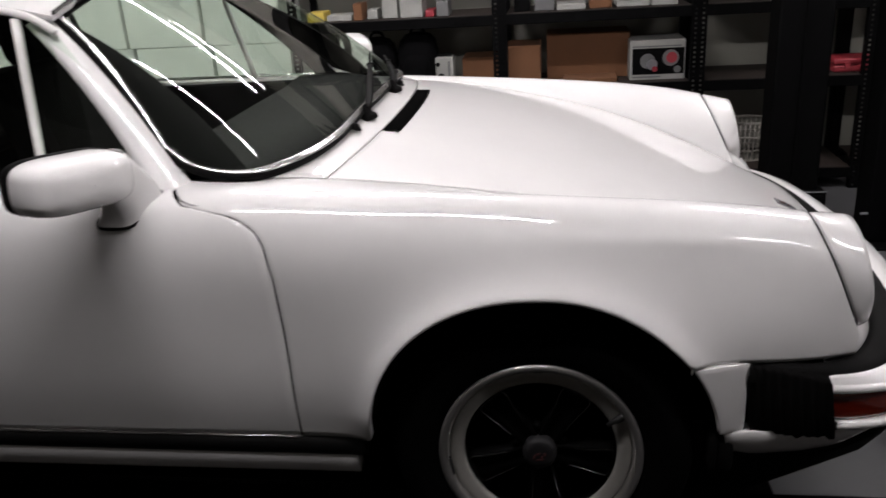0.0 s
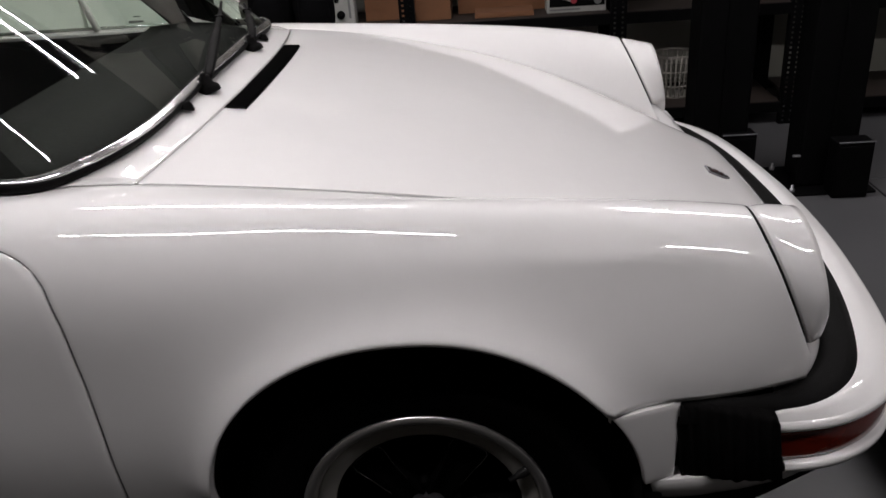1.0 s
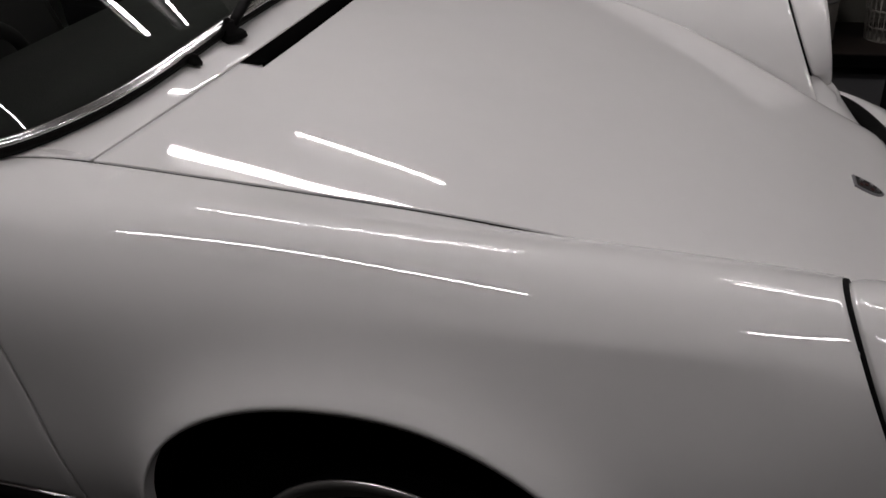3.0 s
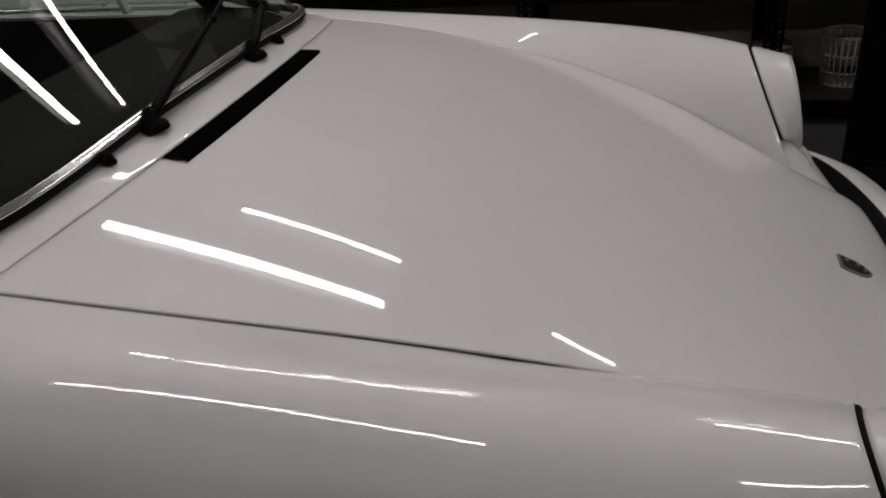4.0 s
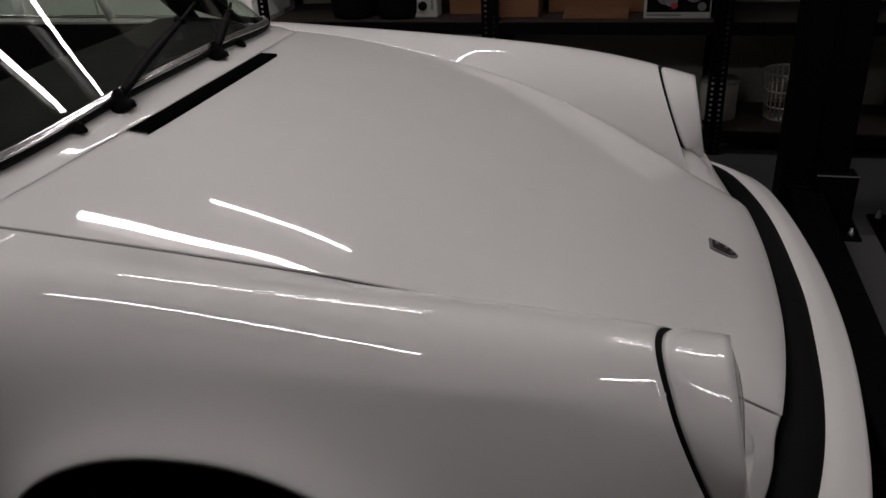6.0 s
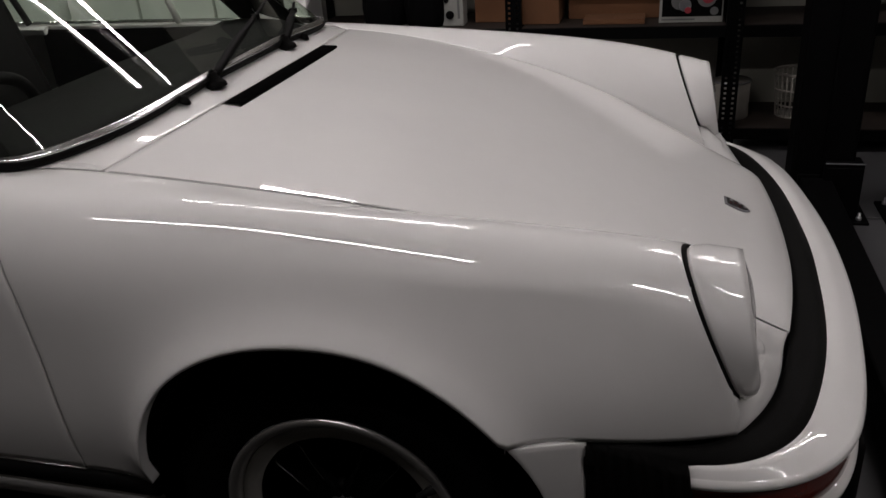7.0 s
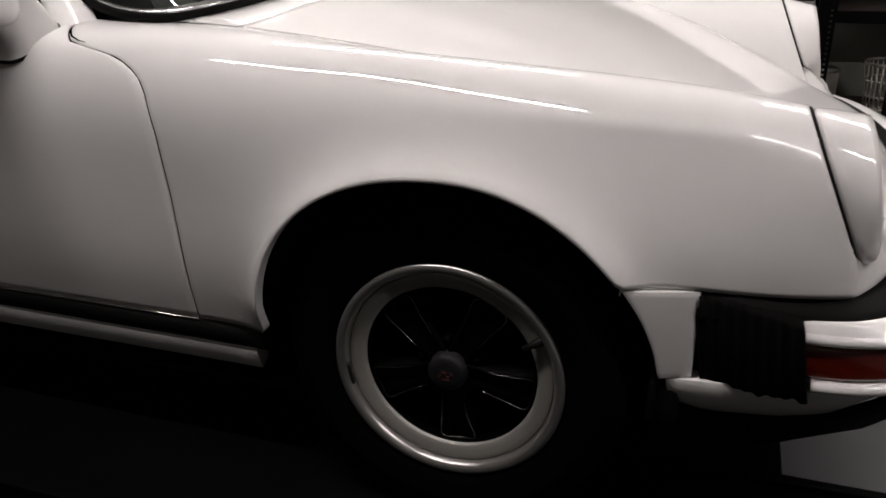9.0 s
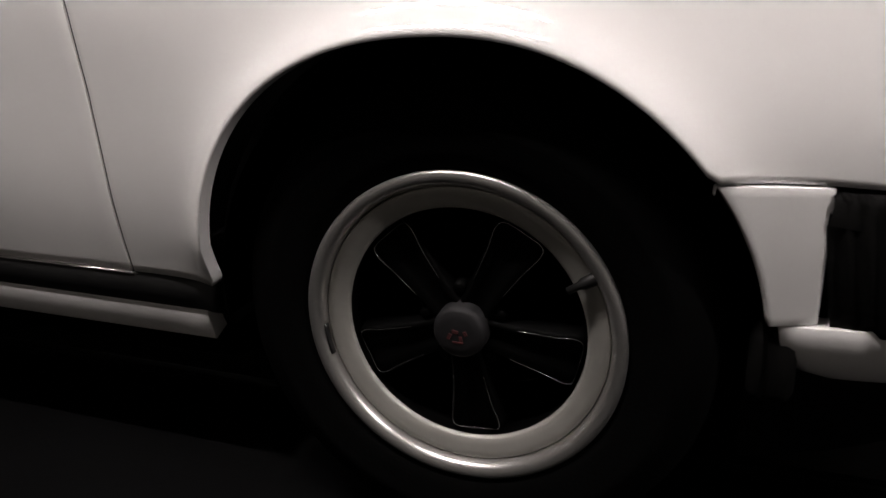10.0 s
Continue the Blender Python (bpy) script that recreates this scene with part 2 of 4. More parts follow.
def ceiling_light(x, y, radius, length=1.46, z=2.5):
    t = thing("ceiling_light", "long slim batten with one lit fluorescent tube", "lamp", "tube lights under the ceiling", (x, y, z))
    box("housing", (-length / 2 - 0.04, length / 2 + 0.04, -0.02, 0.02, 0.06, 0.10), GREY_PLASTIC, t)
    for s in (-1, 1):
        box("hanger", (s * length / 3 - 0.003, s * length / 3 + 0.003, -0.003, 0.003, 0.10, CEIL_Z - z), GREY_PLASTIC, t, "thin hanging rod", 0.001)
    lathe("tube", [(0.001, -length / 2), (radius, -length / 2), (radius, length / 2), (0.001, length / 2)], TUBE, t, "lit white tube", 16, Matrix.Rotation(radians(90), 4, "Y"))
    for s in (-1, 1):
        box("socket", (s * length / 2 - 0.012, s * length / 2 + 0.012, -0.018, 0.018, -0.02, 0.06), GREY_PLASTIC, t)
    return t


LIGHTS = [(-0.53, -1.38, .020, 1.50), (2.25, -1.38, .020, 1.50), (-0.79, 1.13, .020, 1.54), (1.85, 1.13, .020, 1.50), (-0.51, 1.53, .009, 0.95), (1.27, 1.60, .009, 0.52), (-3.30, 1.13, .020, 1.50)]
for lx, ly, lr, ll in LIGHTS:
    ceiling_light(lx, ly, lr, ll)


# ---- car: shape of the body ----
AX, AZ, AR, AH = 0.004, 0.314, 0.352, 0.359   # front wheel arch


def arch_p(x):
    return 2.3 if x < AX else 2.05


def arch_z(x):
    p = arch_p(x)
    return AZ + AH * max(0.0, 1 - (abs(x - AX) / AR) ** p) ** (1 / p)


def arch_r(x, z):
    """Distance outside the arch opening."""
    p = arch_p(x)
    return (((abs(x - AX) / AR) ** p + (abs(z - AZ) / AH) ** p) ** (1 / p) - 1) * AR


TABLE = [  # x, then (y, z) of hood edge, inner slope, crest, shoulder, upper side, widest, lower side, bottom
    (-3.30, 0.5, 0.66, 0.54, 0.68, 0.58, 0.68, 0.63, 0.65, 0.68, 0.58, 0.72, 0.48, 0.7, 0.38, 0.68, 0.3),
    (-2.60, 0.6, 0.84, 0.64, 0.86, 0.68, 0.86, 0.765, 0.82, 0.81, 0.73, 0.825, 0.62, 0.81, 0.45, 0.78, 0.31),
    (-1.60, 0.628, 0.872, 0.645, 0.878, 0.666, 0.878, 0.755, 0.842, 0.79, 0.755, 0.795, 0.62, 0.785, 0.45, 0.765, 0.31),
    (-0.75, 0.624, 0.87, 0.6479, 0.8735, 0.6739, 0.8735, 0.7559, 0.8419, 0.7899, 0.7559, 0.792, 0.62, 0.784, 0.45, 0.762, 0.31),
    (-0.45, 0.614, 0.8605, 0.6508, 0.8626, 0.6872, 0.8617, 0.7557, 0.8355, 0.7906, 0.7557, 0.792, 0.62, 0.784, 0.45, 0.762, 0.31),
    (-0.30, 0.607, 0.8465, 0.6486, 0.8514, 0.6916, 0.8523, 0.7519, 0.8195, 0.7841, 0.7505, 0.793, 0.62, 0.786, 0.46, 0.766, 0.31),
    (-0.20, 0.597, 0.833, 0.6427, 0.8418, 0.6919, 0.8459, 0.7502, 0.8087, 0.7797, 0.7474, 0.794, 0.62, 0.787, 0.47, 0.77, 0.31),
    (-0.10, 0.583, 0.8165, 0.6328, 0.8305, 0.6895, 0.8394, 0.7494, 0.799, 0.7758, 0.745, 0.795, 0.62, 0.789, 0.47, 0.773, 0.31),
    (0.00, 0.565, 0.797, 0.6187, 0.8174, 0.684, 0.8328, 0.7489, 0.7909, 0.7721, 0.7431, 0.796, 0.62, 0.79, 0.47, 0.775, 0.31),
    (0.10, 0.546, 0.775, 0.601, 0.8026, 0.6755, 0.8256, 0.7477, 0.7843, 0.7682, 0.7413, 0.795, 0.618, 0.789, 0.47, 0.774, 0.31),
    (0.25, 0.51, 0.7325, 0.5697, 0.7774, 0.6572, 0.8123, 0.7409, 0.7752, 0.7591, 0.7365, 0.788, 0.615, 0.786, 0.47, 0.77, 0.31),
    (0.45, 0.452, 0.655, 0.5275, 0.7387, 0.6248, 0.785, 0.7101, 0.7563, 0.7322, 0.7184, 0.758, 0.605, 0.757, 0.47, 0.735, 0.31),
    (0.62, 0.418, 0.565, 0.5039, 0.702, 0.5939, 0.7461, 0.6468, 0.7202, 0.6826, 0.6809, 0.695, 0.6, 0.694, 0.49, 0.665, 0.31),
    (0.80, 0.392, 0.47, 0.44, 0.61, 0.51, 0.68, 0.55, 0.65, 0.572, 0.6, 0.58, 0.55, 0.58, 0.45, 0.55, 0.31),
]
_tx = [r[0] for r in TABLE]
_tab = spl(_tx, np.array([r[1:] for r in TABLE]).reshape(len(TABLE), 8, 2))
VK_REAR, VK_FRONT = np.array([0, .075, .155, .32, .46, .62, .82, 1.0]), np.array([0, .135, .240, .388, .514, .658, .838, 1.0])
VF = np.linspace(0, 1, 241)


def zb_at(x):
    """Height of the body's lower edge along the side."""
    if abs(x - AX) < AR:
        z = arch_z(x)
        if x < 0.15 or z > 0.531:
            return max(z, 0.335)
    return 0.335 if x < 0 else float(np.interp(x, [0.282, 0.40, 0.60, 0.66], [0.531, 0.523, 0.503, 0.50]))


def section(x):
    k = min(1.0, max(0.0, (x + 0.45) / 0.45))
    return spl(VK_REAR + (VK_FRONT - VK_REAR) * k, _tab(np.array(x)))(VF)


def side_point(x, w, cut=True):
    """Point of the near side at x; w runs from the hood's edge (0) to the lower edge (1)."""
    s = section(x)
    top = int(np.argmax(s[:, 1]))
    zb = zb_at(x) if cut else 0.335
    vb = float(np.interp(-zb, -s[top:, 1], VF[top:]))
    v = w * vb
    y, z = np.interp(v, VF, s[:, 0]), np.interp(v, VF, s[:, 1])
    r = arch_r(x, z)
    if z > AZ - 0.03 and z > 0.3:
        fade = min(1.0, max(0.0, (0.40 - x) / 0.12)) if x > 0 else 1.0
        y += (0.022 * math.exp(-(max(r, 0) / 0.050) ** 1.6) + 0.015 * math.exp(-(max(r, 0) / 0.023) ** 1.6)) * (0.35 + 0.65 * fade) * min(1.0, (z - 0.27) / 0.13)
    return (x, -y, z)


HC = spl([-0.5, -0.37, -0.1, 0.145, 0.40, 0.55, 0.66, 0.72, 0.775], [0.905, 0.887, 0.841, 0.782, 0.694, 0.631, 0.577, 0.546, 0.503])


HD = spl([-0.45, -0.25, -0.05, 0.15, 0.5, 0.8], [0.10, 0.08, 0.07, 0.06, 0.05, 0.05])


def hood_z(x, y):
    e = _tab(np.array(x))[0]
    k = min(abs(y) / e[0], 1.2)
    c = float(HC(x))
    d = float(HD(x))
    return c - d * (k * e[0]) ** 2 + (e[1] - c + d * e[0] ** 2) * k ** 10


def nose_x(y):
    """Plan of the body's front edge above the bumper."""
    return float(np.interp(abs(y), *NOSE))


_np = curve_pts([(0, .765), (.15, .761), (.294, .746), (.41, .728), (.518, .704), (.60, .677), (.655, .648), (.70, .61), (.725, .56)], 60)
NOSE = (_np[:, 0], _np[:, 1])
GAP = 0.0032
DOOR_LINE = ([0.3, 0.514, 0.598, 0.707, 0.776, 0.799, 0.818, 0.830, 0.837, 0.846, 0.88], [-0.504, -0.501, -0.502, -0.508, -0.521, -0.534, -0.558, -0.590, -0.630, -0.69, -0.76])

car = thing("car", "white classic sports coupe with black trim parked on lift runways", "car")


def lamp_cut(w):
    """Where the side meets the tilted plane of the headlamp."""
    x = 0.57
    for _ in range(6):
        x = min(0.571 + (0.66 - side_point(x, w)[2]) * 0.43, 0.620)
    return side_point(x, w)


LAMP_EDGE = np.array([lamp_cut(w) for w in np.linspace(0, 1, 81)])
_le = LAMP_EDGE[LAMP_EDGE[:, 2] > 0.543]
_dy, _dz = _le[:, 1] + 0.595, _le[:, 2] - 0.66
_ang, _rad = np.unwrap(np.arctan2(_dz, _dy)), np.hypot(_dy, _dz)


def lamp_r(q):
    """Radius of the lamp's opening towards the angle q: the fender's own outline where there is one."""
    q = (q - _ang[0]) % (2 * math.pi) + _ang[0]
    r = np.interp(q, _ang, _rad)
    return np.minimum(np.where(q > _ang[-1], np.maximum(0.1135, _rad[-1] - 0.05 * (q - _ang[-1])), r), 0.137)


def fender(mirror):
    wv = np.linspace(0, 1, 61) ** 0.9
    st = np.concatenate([np.linspace(-0.506, AX - AR * 0.9982, 20)[:-1], AX + AR * 0.9982 * np.sin(np.linspace(-math.pi / 2, math.asin(0.79), 44)), np.linspace(0.283, 0.612, 30)[1:]])
    zr = np.array([side_point(-0.52, w)[2] for w in wv])
    xr = np.interp(zr, *DOOR_LINE)
    xr[:int(len(wv) * 0.2)] = np.minimum(xr[:int(len(wv) * 0.2)], -0.70)
    xf = np.array([lamp_cut(w)[0] for w in wv]) - 0.001
    P = []
    for x in st:
        a, b = max(0, 1 - (x + 0.506) / 0.152) ** 1.5, max(0, 1 - (0.612 - x) / 0.32) ** 1.3
        P.append([side_point(x + (xr[k] + 0.506) * a + (xf[k] - 0.612) * b, w) for k, w in enumerate(wv)])
    return sheet("fender", P, PAINT, car, "white front fender with a flared wheel arch", 0.022, "lrbt", mirror, flip=True, fold=(0, 1, 0))


def door(mirror):
    wv = np.linspace(0.13, 1, 44)
    zr = np.array([side_point(-0.52, w)[2] for w in wv])
    xf = np.interp(zr, *DOOR_LINE) - 2 * GAP
    P = [[side_point(-1.52 + (xf[k] + 1.52) * s, w, False) for k, w in enumerate(wv)] for s in np.linspace(0, 1, 50)]
    d = sheet("door", P, PAINT, car, "white closed door", 0.02, "lrbt", mirror, flip=True)
    return d


def quarter(mirror):
    P = [[side_point(x, w, False) for w in np.linspace(0, 1, 30)] for x in np.linspace(-3.28, -1.525, 50)]
    c = np.array([-2.272, 0.31])
    for row in P:
        for k, (x, y, z) in enumerate(row):
            if z < 0.675 and abs(x - c[0]) < 0.345:
                row[k] = (x, y, max(z, c[1] + math.sqrt(0.345 ** 2 - (x - c[0]) ** 2)))
    return sheet("rear_quarter", P, PAINT, car, "white rear quarter panel", 0.02, "lrbt", mirror, flip=True)


for mir in (False, True):
    fender(mir)
    door(mir)
    quarter(mir)
    # black strip added behind the door gap to draw it as dark shadow
    line = np.array([side_point(-0.52, w) for w in np.linspace(0.17, 1, 40)])
    line[:, 0] = np.interp(line[:, 2], *DOOR_LINE) - GAP
    sweep("door_gap_shade", line + (0, 0.0065, 0), box_prof(0.016, 0.006, 0.001), UNDER, car, "black strip standing for the shadow in the door gap", up=(0, -1, 0.3), mirror=mir)


# ---- hood, cowl and nose ----
def hood_rear(y):
    return -0.372 - 0.062 * (abs(y) / 0.6) ** 2.2


def hood_front(k):
    y = k * 0.402
    return nose_x(y) - 0.004, y


def hood_grid():
    P = []
    ks = np.sin(np.linspace(-1, 1, 111) * math.pi / 2)
    for s in np.linspace(0, 1, 90):
        row = []
        for k in ks:
            xf, _ = hood_front(abs(k))
            xr = hood_rear(k * 0.6) + GAP
            x = xr + (xf - xr) * s
            e = _tab(np.array(x))[0]
            y = k * (e[0] - (float(np.interp(x, [0.3, 0.5], [0.0072, 0.0032])) if k < 0 else 0.0036))
            row.append((x, y, hood_z(x, y)))
        P.append(row)
    return np.array(P)


HG = hood_grid()
hood = sheet("hood", HG, PAINT, car, "smooth white hood", 0.012, "lrbt")
# black strips added in the hood gaps as their shadow, ending where it fades
for sgn in (-1, 1):
    line = np.array([(x, sgn * float(_tab(np.array(x))[0][0]), float(_tab(np.array(x))[0][1]) - .0075) for x in np.linspace(-.43, .30, 60)])
    sweep("hood_gap_shade", line, box_prof(.022, .010, .002), UNDER, car, "black strip standing for the shadow in the hood gap")

WB = curve_pts([(-.443, 0, .921), (-.447, .25, .917), (-.466, .475, .902), (-.50, .57, .894), (-.565, .638, .883), (-.64, .660, .875), (-.70, .664, .869)], 50)
WB = np.concatenate([WB[::-1] * (1, -1, 1), WB[1:]])
WT = curve_pts([(-.965, 0, 1.262), (-.967, .25, 1.2595), (-.979, .42, 1.246), (-1.015, .515, 1.205)], 200)
_yt = np.interp(WB[len(WB) // 2:, 1], [0, .475, .57, .638, .66, .664], [0, .39, .466, .502, .512, .515])
WT = np.stack([np.interp(_yt, WT[:, 1], WT[:, i]) for i in range(3)], 1)
WT = np.concatenate([WT[::-1] * (1, -1, 1), WT[1:]])
W0 = WB.copy()
_wd = np.concatenate([[0], np.cumsum(np.linalg.norm(np.diff(WB, axis=0), axis=1))])
_wd = np.clip(1 - np.minimum(_wd, _wd[-1] - _wd) / .15, 0, 1)
WB = WB + (WT - WB) * (.21 * (1 - np.sqrt(1 - _wd ** 2)))[:, None]   # rounded lower corners


def cowl():
    edge = [(x, -float(_tab(np.array(x))[0][0]) + .004, float(_tab(np.array(x))[0][1]) - .001) for x in np.linspace(-.69, -.445, 10)]
    rear = []
    for k in np.linspace(-1, 0, 34):
        x = hood_rear(k * .6) - GAP
        e = _tab(np.array(x))[0]
        y = k * (e[0] - .004)
        rear.append((x, y, hood_z(x, y)))
    A = np.array(edge + rear)
    half = WB[:len(WB) // 2 + 1]
    d = np.concatenate([[0], np.cumsum(np.linalg.norm(np.diff(half, axis=0), axis=1))])
    cut = float(d[int(np.argmin(np.abs(W0[:len(d), 1] + .60)))])
    pos = np.concatenate([np.linspace(0, cut, 11)[:-1], np.linspace(cut, d[-1], 34)])
    B = np.stack([np.interp(pos, d, half[:, i]) for i in range(3)], 1) + (-.006, 0, -.004)
    B[:, 2] += .006 * np.clip(1 - pos / cut, 0, 1)
    B[:, 2] -= .012 * np.clip(pos / cut - .25, 0, .75) / .75   # the panel runs in under the seal
    A, B = np.concatenate([A, A[-2::-1] * (1, -1, 1)]), np.concatenate([B, B[-2::-1] * (1, -1, 1)])
    P = [[p + (q - p) * s + np.array((0, 0, .003 * s * (1 - s))) for s in np.linspace(0, 1, 12)] for p, q in zip(A, B)]
    sheet("cowl", P, PAINT, car, "white cowl panel below the windscreen", 0.012, "lrb")


cowl()


def nose_front(y, z):
    """Depth of the leaning front between the headlamp and the bumper."""
    k = float(np.interp(abs(y), [.40, .46, .52, .60, .70], [1.7, 1.25, .80, .46, .34]))
    d = z - .499
    x = nose_x(y) - k * d * (.72 + .28 * min(d / .1, 1.2))
    if math.hypot(abs(y) - .595, z - .66) < .100:
        x = min(x, .564 + (.66 - z) * .43)
    return x


def nose(mirror):
    """The front below the headlamp: it carries the fender's line round to the hood."""
    P = []
    foot = lamp_cut(0)[0]
    for q in np.linspace(0, 2, 44):
        u, v = min(q, 1.0), max(q - 1.0, 0.0)
        wq = 1 - u * .26 - v * .25
        f0, f1, f2 = (np.array(side_point(min(lamp_cut(wq)[0], .612) - d, wq)) for d in (.05, .025, .004))
        if v > 0:
            end = np.array(lamp_cut(v * .16)) + (-.004 * v, 0, -.002 * v)
        else:
            e = _tab(np.array(.722 + (foot - .722) * u))[0]
            end = np.array((.722 + (foot - .722) * u, -e[0] - GAP * .5, e[1]))
        row = [f0, f1, f2]
        for y in (.665, .64, .60, .55, .50, .45):
            z = f2[2] + (end[2] - f2[2]) * min(1, (.70 - y) / (.70 + end[1]))
            if y > -end[1] + .02:
                row.append(np.array((nose_front(y, z), -y, z)))
        row.append(end)
        c = curve_pts(row, 60)
        c = c[np.linalg.norm(c - f2, axis=1).argmin():]
        P.append(curve_pts(c, 40))
    sheet("front_panel", np.array(P), PAINT, car, "white panel below the headlamp", 0.012, "l", mirror, flip=True)


for mir in (False, True):
    nose(mir)


# ---- headlamps ----
def headlamp(mirror):
    h = new("headlamp")
    h.parent = car
    tagged(h, "round headlamp in a painted ring")
    a = np.linspace(0, 2 * np.pi, 64, endpoint=False)
    RA = np.array([lamp_r(q) for q in a])
    for _ in range(1):
        RA = 0.5 * RA + 0.25 * (np.roll(RA, 1) + np.roll(RA, -1))

    def ring(cx, cy, cz, r, tilt, n=0.0, yaw=0.0):
        r = (r / 0.1135) * (0.1135 + (RA - 0.1135) * n) if n else r
        u, w = np.cos(a), np.sin(a)
        return np.stack([cx - r * w * math.tan(radians(tilt)) + r * u * math.tan(radians(yaw)), cy + r * u, cz + r * w], 1)
    S = [ring(.550, -.595, .660, .103, 23, 1), ring(.5770, -.595, .660, .1065, 23, 1), ring(.5785, -.595, .660, .1088, 23, 1), ring(.582, -.5952, .660, .1098, 23, 1), ring(.592, -.596, .659, .1098, 22.5, .8), ring(.604, -.598, .658, .1085, 21.5, .55), ring(.616, -.600, .656, .1055, 18, .3),
         ring(.626, -.601, .655, .1022, 14, .1), ring(.632, -.6015, .655, .0995, 11), ring(.631, -.6015, .655, .0970, 11), ring(.618, -.6015, .655, .0955, 11)]
    V = np.array(S).reshape(-1, 3) * ((1, -1, 1) if mirror else (1, 1, 1))
    f = grid_faces(len(S), 64, True)
    obj("trim_ring", V, f if mirror else [q[::-1] for q in f], PAINT, h, "white painted ring")
    S = [ring(.560, -.595, .660, .1105, 23, 1), ring(.5715, -.595, .660, .1116, 23, 1), ring(.5745, -.595, .660, .1110, 23, 1), ring(.5755, -.595, .660, .107, 23, 1), ring(.55, -.595, .66, .103, 23, 1)]
    V = np.array(S).reshape(-1, 3) * ((1, -1, 1) if mirror else (1, 1, 1))
    obj("seal", V, [q if mirror else q[::-1] for q in grid_faces(len(S), 64, True)], RUBBER, h, "black rubber seal")
    for nm, mat, offs in (("lens", LENS, [(.629, .0965), (.633, .085), (.636, .06), (.638, .03), (.6385, .003)]), ("reflector", CHROME, [(.618, .095), (.58, .08), (.555, .05), (.548, .003)])):
        S = [ring(o - .002, -.6015, .655, r, 11 * r / .0965) for o, r in offs]
        V = np.array(S).reshape(-1, 3) * ((1, -1, 1) if mirror else (1, 1, 1))
        obj(nm, V, grid_faces(len(S), 64, True), mat, h)


for mir in (False, True):
    headlamp(mir)


# ---- bumper ----
def full(pts, n=120):
    """A line over both sides from the points of the near side, middle last."""
    pts = np.array(pts, float)
    return curve_pts(np.concatenate([pts, (pts * (1, -1, 1))[-2::-1]]), n)


BO = [(.540, -.770, .474), (.63, -.763, .474), (.715, -.725, .474), (.777, -.660, .474), (.822, -.54, .474), (.852, -.36, .474), (.870, -.18, .474), (.876, 0, .474)]
RO = [(.400, -.776, .512), (.537, -.762, .495), (.618, -.744, .493), (.69, -.690, .493), (.749, -.567, .493), (.791, -.382, .493), (.813, -.125, .493), (.817, 0, .493)]
RI = [(.397, -.756, .517), (.596, -.712, .501), (.652, -.648, .499), (.706, -.516, .499), (.744, -.292, .499), (.760, -.14, .499), (.764, 0, .499)]
ro, ri, bo = full(RO), full(RI), full(BO)
bumper = new("bumper")
bumper.parent = car
tagged(bumper, "white painted impact bumper with amber lamps")
strip = np.stack([ri + (0, 0, -0.03), ri + (-.004, 0, .001), ri * 0.75 + ro * 0.25 + (0, 0, 0.004), ri * 0.3 + ro * 0.7 + (0, 0, 0.003), ro + (.002, 0, -0.004), ro + (0, 0, -0.03)], 1)
obj("filler_strip", strip.reshape(-1, 3), [q[::-1] for q in grid_faces(strip.shape[0], 6)], RUBBER, bumper, "black rubber strip between body and bumper")


def skirt(levels, name, mat, label, lo=0.0, hi=1.0):
    """Bumper skin through offsets (outward, z) of the outer line, over a part of its length."""
    n = np.gradient(bo, axis=0)
    n = np.stack([n[:, 1], -n[:, 0], 0 * n[:, 0]], 1)
    n = n / np.linalg.norm(n, axis=1, keepdims=True)
    n = n * np.sign(n[len(n) // 2, 0])
    P = np.stack([np.concatenate([(bo + n * o)[:, :2], np.full((len(bo), 1), z)], 1) for o, z in levels], 1)
    P = P[int(lo * len(bo)):int(round(hi * len(bo)))]
    return obj(name, P.reshape(-1, 3), [q[::-1] for q in grid_faces(P.shape[0], P.shape[1])], mat, bumper, label)


inner = full([(.540, -.757, .488)] + RO[2:])
n_lv = [(0, .474), (.005, .471), (.0075, .4655), (.006, .459), (.0, .4555), (-.014, .4545)]
top = np.stack([inner + (0, 0, -.004), inner * .75 + bo * .25 + (0, 0, .004), inner * .4 + bo * .6 + (0, 0, .004), inner * .12 + bo * .88 + (0, 0, .001), bo], 1)
obj("top_skin", top.reshape(-1, 3), [q[::-1] for q in grid_faces(top.shape[0], 5)], PAINT, bumper)
skirt(n_lv, "upper_lip", PAINT, "")
for lo, hi in ((0, .27), (.73, 1)):
    lens = skirt([(-.014, .4545), (-.005, .4525), (-.003, .446), (-.003, .403), (-.005, .396), (-.014, .394)], "indicator", AMBER, "deep amber indicator lens", lo, hi)
skirt([(-.014, .4555), (.002, .450), (.005, .430), (.005, .405), (.002, .393)], "front_face", PAINT, "", .265, .735)
for sgn in (-1, 1):
    part("bumper_guard", box_bm(.755, .846, sgn * .50 - .045, sgn * .50 + .045, .225, .392, .02), RUBBER, bumper, "black rubber bumper guard", True)
skirt([(-.016, .394), (.002, .393), (.007, .388), (.006, .378), (-.010, .370), (-.05, .345), (-.09, .31), (-.11, .285), (-.16, .27)], "lower_lip", PAINT, "", .02, .98)
skirt([(-.105, .290), (-.10, .262), (-.13, .235), (-.20, .215), (-.45, .205)], "chin_spoiler", RUBBER, "black chin lip")


